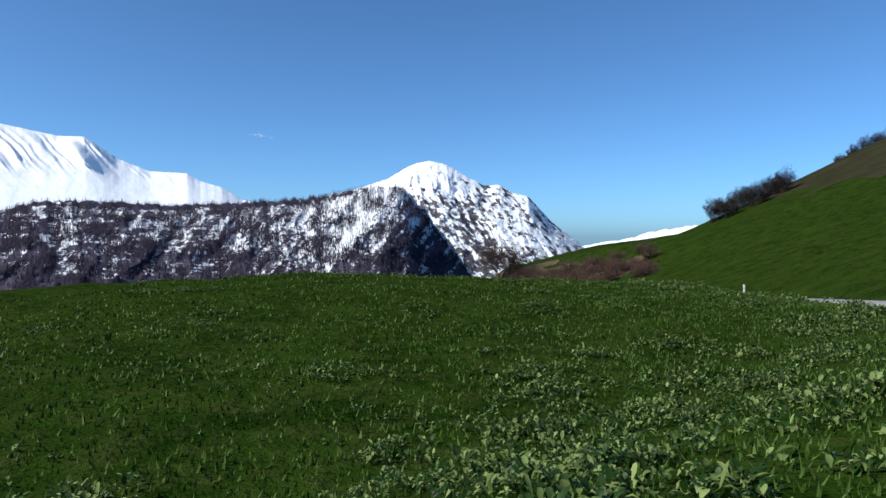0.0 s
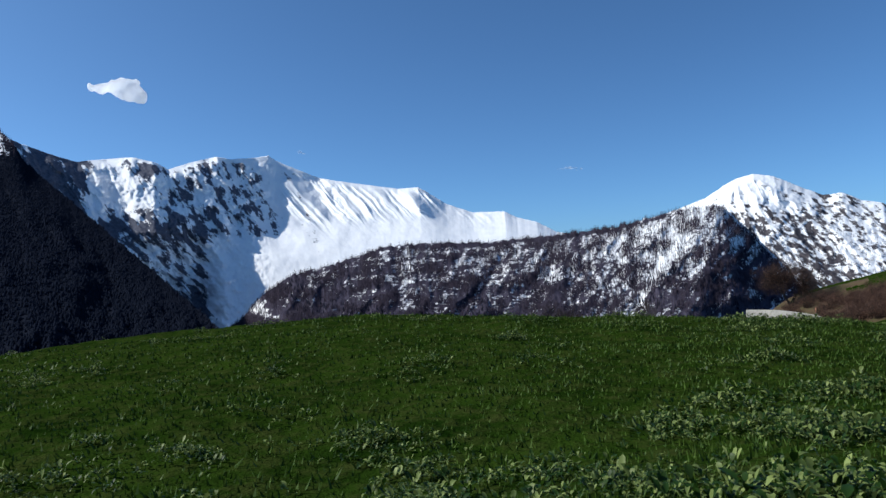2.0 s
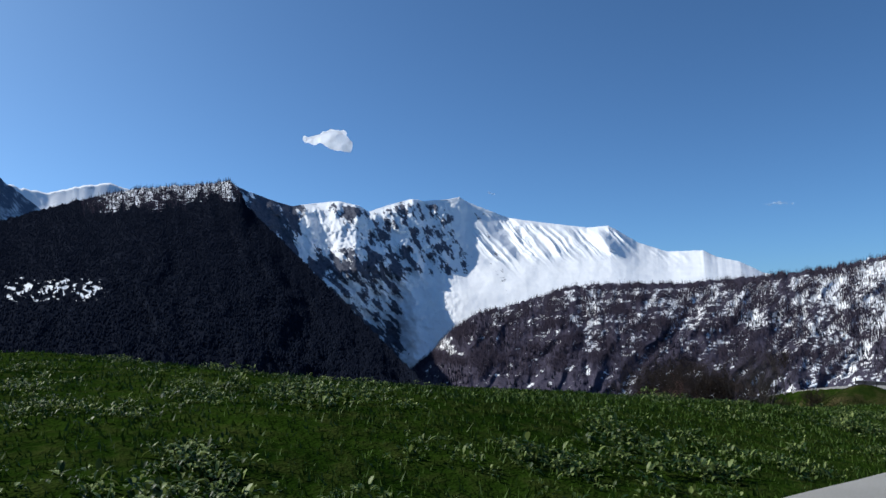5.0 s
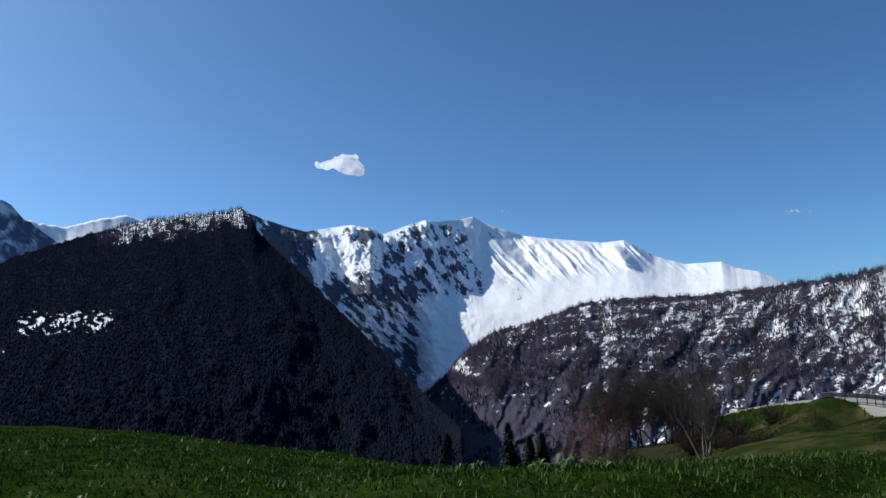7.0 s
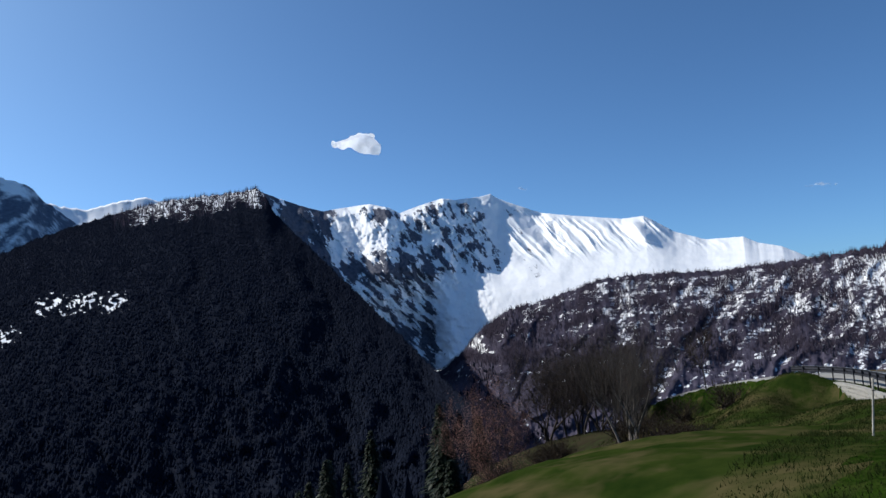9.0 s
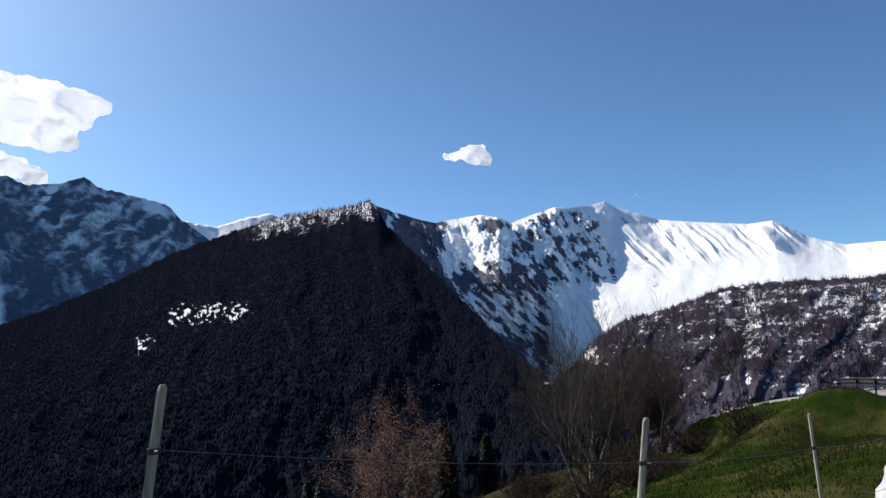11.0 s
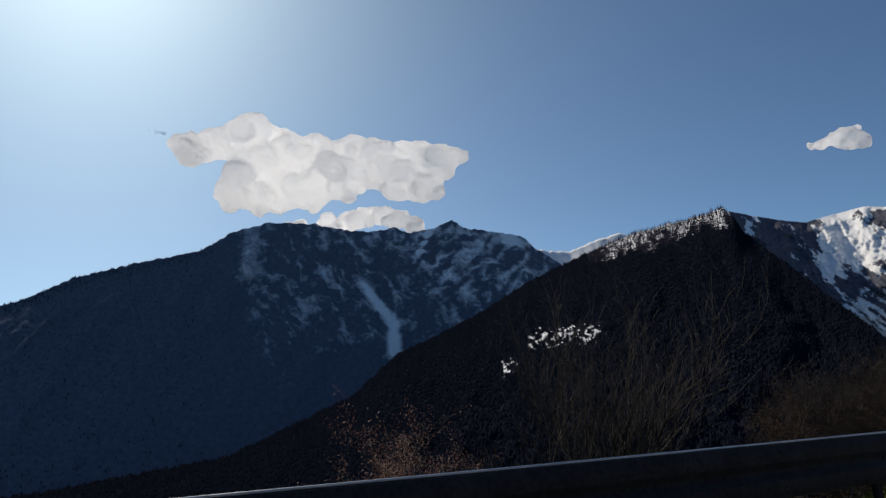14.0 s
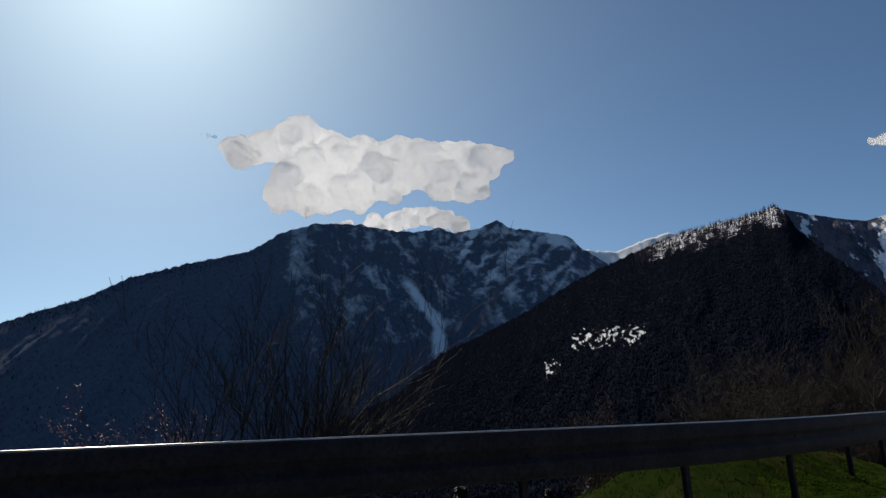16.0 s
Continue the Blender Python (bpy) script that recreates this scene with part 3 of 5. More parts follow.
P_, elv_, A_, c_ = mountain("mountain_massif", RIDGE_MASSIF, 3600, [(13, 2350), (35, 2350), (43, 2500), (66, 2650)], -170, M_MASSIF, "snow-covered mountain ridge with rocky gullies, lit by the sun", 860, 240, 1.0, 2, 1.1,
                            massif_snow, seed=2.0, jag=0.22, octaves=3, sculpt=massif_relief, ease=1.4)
# summit on its own, right of the wooded ridge
def peak_ribs(A, el):
    """Ribs that fan out down the flank."""
    return ribs((A - 0.85 * el * smooth(3.5, 0.5, A)) / 2.6 + 0.25 * fbm(A * 0.6, el * 0.6, 3) + 1.7, el * 0.22, 4, 0.55)


RIDGE_PEAK = [(17, 2.0), (12, 3.0), (7.75, 4.05), (6.3, 4.5), (4.9, 4.95), (3.6, 5.75), (2.5, 6.28), (1.34, 6.5), (-0.08, 6.15), (-2.2, 4.95), (-3.3, 4.4), (-4.5, 4.48), (-5.65, 3.8), (-7.0, 3.45), (-9.0, 1.25), (-11.4, -0.65), (-14, -2.5)]
P_, elv_, A_, c_ = mountain("mountain_summit", RIDGE_PEAK, 3540, 2500, -200, M_PEAK, "snow-capped pyramid peak with rock showing through", 460, 170, 1.0, 10, 1.2,
                            lambda A, S, el, g, D: 0.47 + 0.30 * smooth(2.6, 5.2, el) * smooth(-3.5, -1.5, A) + 0.12 * smooth(-3, -4.5, A) - 0.26 * smooth(0.1, -0.5, peak_ribs(A, el)) + 0.34 * fbm((A - 0.8 * el) * 2.0, (A + el) * 0.6, 5, 0.65) - 0.08 * smooth(0, -2, el), seed=5.0, jag=0.35, sculpt=lambda A, el, D: -48 * peak_ribs(A, el) * smooth(0.1, 1.1, D) - 16 * smooth(0, 0.6, D) * fbm(A * 1.8, el * 1.8, 4), ease=0.8)
woods("summit_woods", P_, 0.9 * smooth(3.0, 0.5, elv_), 6000, 10, 0.9, M_LARCH_FAR, "leafless larch wood on the snowy mountainside", 3)
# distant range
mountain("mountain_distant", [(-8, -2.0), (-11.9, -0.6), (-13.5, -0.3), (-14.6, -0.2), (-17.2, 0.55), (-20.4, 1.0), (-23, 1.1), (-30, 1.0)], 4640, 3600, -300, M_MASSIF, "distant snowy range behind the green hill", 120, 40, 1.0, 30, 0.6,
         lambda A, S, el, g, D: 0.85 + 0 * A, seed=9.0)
# wooded ridge under the massif
RIDGE_WOOD = [(48, -5.5), (45, -3.6), (43.4, -2.3), (42, -0.8), (39.7, 0.72), (36, 1.52), (31.6, 2.78), (28.3, 2.9), (23, 2.66), (16.8, 2.97), (12.1, 3.31), (7.6, 4.21), (6.2, 4.42), (5.0, 4.42), (3.8, 4.25), (3.2, 3.7), (1.2, 1.3), (-0.8, -1.3), (-2.6, -3.8), (-4.5, -6.5)]


def ridge_ribs(A, el):
    return ribs((A + 0.55 * el) / 4.2 + 0.3 * fbm(A * 0.4, el * 0.4, 3) + 4.1, el * 0.14 + 1, 4, 0.5)


def ridge_relief(A, el, D):
    """Gullies down the slope, and a flank turned away from the sun where the ridge ends."""
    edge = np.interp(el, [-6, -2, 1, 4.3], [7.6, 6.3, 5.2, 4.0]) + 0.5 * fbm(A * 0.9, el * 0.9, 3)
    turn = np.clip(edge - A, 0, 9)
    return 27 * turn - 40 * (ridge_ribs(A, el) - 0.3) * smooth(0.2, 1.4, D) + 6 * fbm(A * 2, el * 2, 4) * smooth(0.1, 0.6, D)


def ridge_snow(A, S, el, g, D):
    crags = ridge_ribs(A, el)
    bands = fbm(A * 0.55 + 0.5 * fbm(A, el, 2), el * 2.6 + 11, 5, 0.6)
    slant = fbm((A + 0.75 * el) * 1.5, (el - A) * 0.35 + 3, 5, 0.65)
    c = 0.53 + 0.17 * smooth(17, 12, A) * smooth(-1.5, 1.2, el) + 0.42 * slant + 0.42 * bands * smooth(17, 22, A) - 0.16 * smooth(0.25, 0.7, crags)
    c = c - 0.13 * smooth(1.6, -2.2, el) * smooth(14, 20, A) - 0.10 * smooth(0.5, -3.5, el) - 0.22 * smooth(30, 36, A) * smooth(0.3, 1.2, D)
    c = c - 0.30 * smooth(0.45, 0.25, D) * smooth(6, 9, A)
    c = c + 0.75 * np.exp(-((A - 8.0 + 0.85 * (el - 0.5)) / 0.30) ** 2) * smooth(-3.8, -2.5, el) * smooth(2.5, 1.0, el)
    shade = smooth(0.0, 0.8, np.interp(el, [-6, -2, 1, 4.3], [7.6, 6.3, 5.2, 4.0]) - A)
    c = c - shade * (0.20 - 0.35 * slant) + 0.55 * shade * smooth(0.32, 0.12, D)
    return c + 0.5 * np.exp(-((A - 42.6 - 0.9 * (el + 1.5)) / 0.8) ** 2) * smooth(-3.2, -2.4, el)


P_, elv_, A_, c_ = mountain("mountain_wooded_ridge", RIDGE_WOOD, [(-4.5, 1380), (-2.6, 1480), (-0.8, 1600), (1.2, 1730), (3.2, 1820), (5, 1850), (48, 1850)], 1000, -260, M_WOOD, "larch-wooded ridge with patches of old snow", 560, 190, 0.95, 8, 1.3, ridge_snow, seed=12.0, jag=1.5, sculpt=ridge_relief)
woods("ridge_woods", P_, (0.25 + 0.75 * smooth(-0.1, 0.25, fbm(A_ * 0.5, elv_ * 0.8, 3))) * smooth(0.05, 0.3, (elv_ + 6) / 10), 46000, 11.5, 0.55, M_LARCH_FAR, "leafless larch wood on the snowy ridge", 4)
woods("ridge_spruces", P_, smooth(0.0, 0.3, fbm(A_ * 0.35 + 40, elv_ * 0.6, 3)) * smooth(2.5, -1.5, elv_), 3500, 10, 1.5, M_CONIFER_FAR, "scattered dark spruces on the ridge", 5)
# dark forested mountain
RIDGE_DARK = [(130, -5.5), (112, -5.0), (100, -4.0), (95, -2.0), (90.2, 0.0), (86.6, 3.0), (83.2, 4.3), (79.5, 5.9), (75.5, 8.0), (72.6, 9.1), (69.5, 10.15), (66.8, 10.9), (64, 11.25), (61, 11.6), (59.6, 11.9), (58.9, 11.1), (58.3, 9.8), (56.8, 8.2), (54.9, 6.2), (52.7, 3.8), (49.2, 0.0), (47, -2.5), (45.6, -4.2), (43, -7)]


def dark_relief(A, el, D):
    """Broad wooded spurs and hollows."""
    u = A - 0.5 * el
    return (-70 * (ridged(u / 7.5 + 0.4 * fbm(A * 0.2, el * 0.2, 3) + 2.2, el * 0.05, 3, 0.5) - 0.3) - 14 * fbm(A * 0.9, el * 0.9, 4)) * smooth(0.2, 2.5, D)


def dark_snow(A, S, el, g, D):
    top = smooth(2.1, 0.5, D + 0.9 * fbm(A * 0.7, el * 0.7, 3)) * smooth(73, 67, A) * smooth(58.2, 59.6, A)
    glade = smooth(68.4, 69.6, A) * smooth(76.4, 75.2, A) * np.exp(-((el - 3.45 + 0.13 * (73 - A) * smooth(72, 70, A) - 0.1 * (72 - A)) / 0.95) ** 2)
    glade = glade + 1.15 * np.exp(-((A - 77.2 + 0.45 * (el - 1.2)) / 0.8) ** 2 - ((el - 1.25) / 0.9) ** 2) + 0.36 * np.exp(-((A - 66.8) / 1.6) ** 2 - ((el - 6.9) / 0.6) ** 2) + 0.30 * np.exp(-((A - 77) / 0.8) ** 2 - ((el - 6.4) / 0.3) ** 2)
    glade = glade * (0.58 + 1.9 * fbm(A * 2.2 + 0.4 * el, el * 3.0, 5, 0.6))
    return -0.28 + 0.98 * top * (0.9 + 0.7 * fbm(A * 2.5, el * 0.8, 4)) + 1.18 * np.clip(glade, 0, 1)


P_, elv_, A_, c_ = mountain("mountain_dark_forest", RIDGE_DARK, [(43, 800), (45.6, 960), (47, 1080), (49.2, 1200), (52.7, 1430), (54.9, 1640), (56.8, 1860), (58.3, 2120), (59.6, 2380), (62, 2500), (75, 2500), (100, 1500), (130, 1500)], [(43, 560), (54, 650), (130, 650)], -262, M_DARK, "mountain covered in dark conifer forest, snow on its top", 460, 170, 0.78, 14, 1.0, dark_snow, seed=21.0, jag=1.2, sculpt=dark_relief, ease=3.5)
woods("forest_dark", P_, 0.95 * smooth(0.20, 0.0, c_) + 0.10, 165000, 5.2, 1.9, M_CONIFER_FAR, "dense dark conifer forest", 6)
woods("forest_top_larches", P_, smooth(-0.1, 0.3, c_) * smooth(7, 8, elv_), 11000, 15, 1.0, M_LARCH_FAR, "larches standing in snow on the summit", 7)
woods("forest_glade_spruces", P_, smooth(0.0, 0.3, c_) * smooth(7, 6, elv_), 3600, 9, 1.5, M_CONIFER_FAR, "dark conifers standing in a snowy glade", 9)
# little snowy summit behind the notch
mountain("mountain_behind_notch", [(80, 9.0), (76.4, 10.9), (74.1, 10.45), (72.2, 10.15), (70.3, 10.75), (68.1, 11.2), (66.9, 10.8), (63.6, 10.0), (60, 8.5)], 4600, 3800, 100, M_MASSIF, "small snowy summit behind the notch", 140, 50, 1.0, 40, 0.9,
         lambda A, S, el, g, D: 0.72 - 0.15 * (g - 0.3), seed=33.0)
# shaded mountain against the light
RIDGE_SHADE = [(150, 3.0), (135, 4.5), (126, 5.6), (119.8, 6.75), (117.1, 7.75), (114.5, 8.6), (111.5, 10.1), (107.4, 11.2), (102.6, 12.1), (99.9, 13.65), (97.1, 14.3), (93.3, 14.1), (90.9, 13.5), (88.5, 13.2), (86.55, 13.5), (85.6, 12.95), (83.2, 13.2), (81.7, 13.75), (80.8, 13.0),
               (78, 12.4), (76.0, 11.9), (74.9, 10.75), (74.04, 10.1), (72.9, 9.2), (68, 5.4), (62, 2)]


def shade_snow(A, S, el, g, D):
    """Old snow in slanting gullies: rising to the side in the upper wall, falling into the ravine lower down."""
    rise = 0.44 * fbm((el + 0.47 * A) * 1.5 + 1.3 * fbm(A * 0.7, el * 0.7, 3), (0.9 * A - 0.42 * el) * 0.42 + 5, 5, 0.68)
    fall = 0.27 * fbm((el - 1.1 * A) * 0.85 + 60 + 1.4 * fbm(A * 0.5, el * 0.5, 3), (0.7 * A + 0.7 * el) * 0.40, 5, 0.68)
    up = smooth(86, 82.5, A - 0.5 * (el - 9)) * smooth(5.0, 7.5, el)
    streak = fall + (rise - fall) * up
    body = 0.12 * smooth(2.0, 5.5, el) * smooth(101, 97, A) + 0.10 * up + 1.15 * streak * smooth(100, 96, A) * smooth(2.0, 6.0, el)
    ravine = 0.75 * np.exp(-((A - 87.2 - 0.62 * np.clip(el - 5.5, 0, 9) ** 1.05) / (0.75 - 0.04 * el)) ** 2) * smooth(2.3, 3.2, el) * smooth(10.2, 8.0, el)
    apron = 0.24 * np.exp(-((A - 98.7) / 1.0) ** 2) * smooth(8.0, 10.5, el)
    # sunlit patches and tips painted as whiter snow
    sunlit_caps = 0.9 * np.exp(-((A - 83.9 + 0.55 * (el - 12.6)) / 0.28) ** 2) * smooth(10.6, 11.2, el) * (0.4 + smooth(-0.1, 0.15, np.sin(el * 9.0)))
    sunlit_caps = sunlit_caps + 0.8 * np.exp(-((A - 76.9) / 0.7) ** 2) * smooth(11.0, 11.5, el)
    return 0.12 + body + ravine + apron + sunlit_caps - 0.30 * smooth(99, 104, A)


P_, elv_, A_, c_ = mountain("mountain_backlit", RIDGE_SHADE, 4000, 2950, -262, M_HAZE_ROCK, "shaded mountain against the light, streaked with snow", 640, 190, 1.0, 75, 1.1,
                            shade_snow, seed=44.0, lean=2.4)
woods("backlit_forest", P_, smooth(100, 104, A_) * (0.1 + smooth(-1.2, -0.1, elv_ - elv_[:, 189:190])), 9000, 11, 2.0, M_CONIFER_FAR, "conifer forest on the shaded mountain", 8)


# ---- clouds ----
def cloud(label, puffs, dist, seed, voxel=14.0, flat=0.85, mt=None, rough=1.0):
    """Puffs: azimuth, rise, radius in degrees; grown together into one billowing skin."""
    rng = np.random.default_rng(seed)
    bm = bmesh.new()
    for az, el, rad in puffs:
        for k in range(6):
            a2, e2 = (az, el) if k == 0 else (az + rng.normal(0, rad * 0.5), el + rng.normal(0, rad * 0.4))
            r = dist * radians(rad) * (1.05 if k == 0 else rng.uniform(0.4, 0.85))
            d = dist + rng.normal(0, r * 0.4)
            c = Vector((OX - math.sin(radians(a2)) * d, OY + math.cos(radians(a2)) * d, OZ + d * math.tan(radians(e2))))
            geo = bmesh.ops.create_icosphere(bm, subdivisions=3, radius=1, matrix=Matrix.Identity(4))
            off = Vector(rng.uniform(0, 90, 3))
            for v in geo["verts"]:
                n = v.co.normalized()
                f = 1 + 0.30 * noise.fractal(n * 1.7 + off, 0.7, 2.1, 4)
                v.co = c + Vector((n.x * r, n.y * r, n.z * r * flat)) * f
    me = bpy.data.meshes.new("cloud")
    bm.to_mesh(me)
    bm.free()
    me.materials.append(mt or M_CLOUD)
    ob = new("cloud", me)
    rm = ob.modifiers.new("grown_together", "REMESH")
    rm.mode, rm.voxel_size, rm.use_smooth_shade = "VOXEL", voxel, True
    for size, depth in ((voxel * 18, voxel * 6.0), (0, 0), (voxel * 7, voxel * 3.0), (voxel * 3, voxel * 1.6), (voxel * 1.3, voxel * 0.7)):
        if not size:
            sm = ob.modifiers.new("soft", "SMOOTH")
            sm.factor, sm.iterations = 0.5, 30
            continue
        tx = bpy.data.textures.new("billows", "CLOUDS")
        tx.noise_scale, tx.noise_depth = size, 4
        dm = ob.modifiers.new("billows", "DISPLACE")
        dm.texture, dm.texture_coords, dm.strength, dm.mid_level = tx, "GLOBAL", depth * rough, 0.5
    return tagged(ob, label, "cloud", kind="structure")


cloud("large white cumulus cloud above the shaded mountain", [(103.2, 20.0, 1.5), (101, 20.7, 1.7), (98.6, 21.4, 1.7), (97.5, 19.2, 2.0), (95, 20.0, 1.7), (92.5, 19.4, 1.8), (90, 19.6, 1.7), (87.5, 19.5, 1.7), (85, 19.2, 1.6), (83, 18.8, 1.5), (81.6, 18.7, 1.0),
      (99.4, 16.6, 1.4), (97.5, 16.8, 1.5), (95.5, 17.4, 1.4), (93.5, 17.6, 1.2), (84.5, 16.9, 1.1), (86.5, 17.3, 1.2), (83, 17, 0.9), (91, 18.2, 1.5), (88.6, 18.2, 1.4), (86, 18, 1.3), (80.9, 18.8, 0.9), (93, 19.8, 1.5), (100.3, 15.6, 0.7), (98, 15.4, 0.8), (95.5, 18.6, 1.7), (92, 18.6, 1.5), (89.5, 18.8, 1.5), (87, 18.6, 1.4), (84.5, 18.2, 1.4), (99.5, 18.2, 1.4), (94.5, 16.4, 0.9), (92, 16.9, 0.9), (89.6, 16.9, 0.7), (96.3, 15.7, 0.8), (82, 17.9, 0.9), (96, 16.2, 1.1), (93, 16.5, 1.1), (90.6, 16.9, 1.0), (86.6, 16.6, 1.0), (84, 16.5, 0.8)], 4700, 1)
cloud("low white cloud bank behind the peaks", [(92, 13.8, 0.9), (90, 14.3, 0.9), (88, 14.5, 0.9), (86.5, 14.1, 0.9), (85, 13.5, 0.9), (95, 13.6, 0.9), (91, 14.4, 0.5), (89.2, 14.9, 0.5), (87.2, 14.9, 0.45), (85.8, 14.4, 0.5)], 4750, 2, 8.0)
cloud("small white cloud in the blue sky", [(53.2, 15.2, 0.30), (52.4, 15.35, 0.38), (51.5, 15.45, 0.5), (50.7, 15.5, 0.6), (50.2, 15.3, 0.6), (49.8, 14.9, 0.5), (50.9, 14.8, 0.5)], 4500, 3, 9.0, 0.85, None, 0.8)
cloud("faint wisp of cloud", [(16.2, 8.25, 0.12), (15.9, 8.25, 0.16), (15.5, 8.28, 0.18), (15.1, 8.25, 0.18), (14.7, 8.2, 0.16), (14.3, 8.15, 0.12)], 4500, 4, 3.0, 0.4, M_WISP, 0.4)
cloud("tiny cloud shred", [(37.9, 10.75, 0.10), (37.7, 10.7, 0.13), (37.5, 10.62, 0.13), (37.3, 10.55, 0.1)], 4500, 5, 3.0, 0.5, M_WISP, 0.4)
cloud("tiny cloud shred", [(105.9, 21.3, 0.22), (105.3, 21.2, 0.2), (106.4, 21.3, 0.15)], 4500, 6, 6.0, 0.7, M_WISP, 0.4)


# ---- plants of the meadow ----
def leaves_mesh(base, turn, tilt, length, width, droop):
    """Leaf blades as bent strips: three cross lines and a tip each."""
    n = len(base)
    s = np.array([0.0, 0.35, 0.72, 1.0])
    wd = np.array([0.25, 1.0, 0.8, 0.06])
    up = np.sin(tilt)[:, None] * s - droop[:, None] * s ** 2
    out = np.cos(tilt)[:, None] * s
    dirx, diry = np.cos(turn), np.sin(turn)
    cx = base[:, 0:1] + dirx[:, None] * out * length[:, None]
    cy = base[:, 1:2] + diry[:, None] * out * length[:, None]
    cz = base[:, 2:3] + up * length[:, None]
    hw = 0.5 * width[:, None] * wd[None]
    lift = 0.35 * hw
    L = np.stack([cx - diry[:, None] * hw, cy + dirx[:, None] * hw, cz + lift], -1)
    C = np.stack([cx, cy, cz], -1)
    R_ = np.stack([cx + diry[:, None] * hw, cy - dirx[:, None] * hw, cz + lift], -1)
    v = np.stack([L, C, R_], 2).reshape(n, 12, 3)
    f = []
    for i in range(3):
        f += [[3 * i, 3 * i + 1, 3 * i + 4, 3 * i + 3], [3 * i + 1, 3 * i + 2, 3 * i + 5, 3 * i + 4]]
    faces = (np.arange(n)[:, None, None] * 12 + np.array(f)[None]).reshape(-1, 4)
    return v.reshape(-1, 3), faces


def on_meadow(count, seed, e_lo, e_hi, y_lo, y_hi, x_lo=-24):
    rng = np.random.default_rng(seed)
    x, y = rng.uniform(x_lo, 18, count), rng.uniform(y_lo, y_hi, count)
    e, zr = beside_road(x, y)
    k = (e > e_lo) & (e < e_hi)
    return x[k], y[k], e[k], rng


def dock_plants():
    """Clumps, close together along the road and scattered further out, with single plants between."""
    cx, cy, ce, rng = on_meadow(3000, 11, 0.5, 36, 0.8, 58)
    nx, ny = rng.uniform(-3, 11, 420), rng.uniform(1.2, 15, 420)
    ne = beside_road(nx, ny)[0]
    k = (ne > 0.4) & (ne < 7)
    cx, cy, ce = np.r_[cx, nx[k]], np.r_[cy, ny[k]], np.r_[ce, ne[k]]
    keep = rng.random(len(cx)) < np.clip(1.5 * np.exp(-ce / 4.0) + 0.07 + 0.30 * smooth(0.08, 0.35, fbm(cx / 6, cy / 6, 3)) * smooth(22, 8, ce), 0, 1) * smooth(52, 30, cy) * (0.04 + 0.35 * np.exp(-ce / 4.0) + smooth(0.0, 0.14, fbm(cx / 2.4 + 3, cy / 2.4, 2))) * smooth(1.2, 3.2, cy + 0.7 * np.maximum(cx, 0))
    cx, cy, ce = cx[keep], cy[keep], ce[keep]
    many = rng.integers(8, 32, len(cx))
    c = np.repeat(np.arange(len(cx)), many)
    wide = rng.uniform(0.14, 0.38, len(cx))[c]
    x, y = cx[c] + rng.normal(0, 1, len(c)) * wide * 1.3, cy[c] + rng.normal(0, 1, len(c)) * wide
    e = beside_road(x, y)[0]
    mound = 0.20 * np.exp(-((x - cx[c]) ** 2 + (y - cy[c]) ** 2) / (2 * wide ** 2)) * rng.random(len(c))
    k = e > 0.35
    x, y, e, c, mound = x[k], y[k], e[k], c[k], mound[k]
    z = ground_height(x, y) + mound
    size = rng.uniform(0.40, 0.85, len(x)) * rng.uniform(0.75, 1.15, len(cx))[c] * (0.72 + 0.28 * np.exp(-e / 6))
    k = rng.integers(6, 12, len(x))
    rep_ = np.repeat(np.arange(len(x)), k)
    n = len(rep_)
    turn = rng.uniform(0, 6.283, n)
    r0 = np.sqrt(rng.random(n)) * 0.14 * size[rep_]
    base = np.stack([x[rep_] + r0 * np.cos(turn), y[rep_] + r0 * np.sin(turn), z[rep_] + rng.uniform(0, 0.09, n) * size[rep_]], 1)
    v, f = leaves_mesh(base, turn + rng.normal(0, 0.5, n), rng.uniform(0.45, 1.4, n), rng.uniform(0.09, 0.24, n) * size[rep_], rng.uniform(0.040, 0.085, n) * size[rep_], rng.uniform(0.2, 1.0, n))
    ob = mesh_object("dock_plants", v, f, M_DOCK)
    tagged(ob, "broad-leaved dock plants in clumps over the meadow", "plants", kind="stuff")


def grass_blades():
    x, y, e, rng = on_meadow(330000, 12, 0.12, 26, 0, 62, -16)
    keep = rng.random(len(x)) < np.clip(1.15 * np.exp(-e / 7.5) + 0.06, 0, 1)
    x, y, e = x[keep], y[keep], e[keep]
    z = ground_height(x, y)
    n = len(x)
    h = rng.uniform(0.03, 0.10, n) * (1 + 0.6 * smooth(0.0, 0.4, fbm(x / 1.7, y / 1.7, 2))) * 0.8
    w = rng.uniform(0.006, 0.014, n) * (1 + 0.10 * e)
    th = rng.uniform(0, 6.283, n)
    lx, ly = rng.normal(0, 0.4, n) * h, rng.normal(0, 0.4, n) * h
    a = np.stack([x - np.cos(th) * w, y - np.sin(th) * w, z - 0.01], 1)
    b = np.stack([x + np.cos(th) * w, y + np.sin(th) * w, z - 0.01], 1)
    c = np.stack([x + lx, y + ly, z + h], 1)
    v = np.stack([a, b, c], 1).reshape(-1, 3)
    ob = mesh_object("grass", v, np.arange(3 * n).reshape(-1, 3), M_BLADE)
    tagged(ob, "short green meadow grass", "grass", kind="stuff")


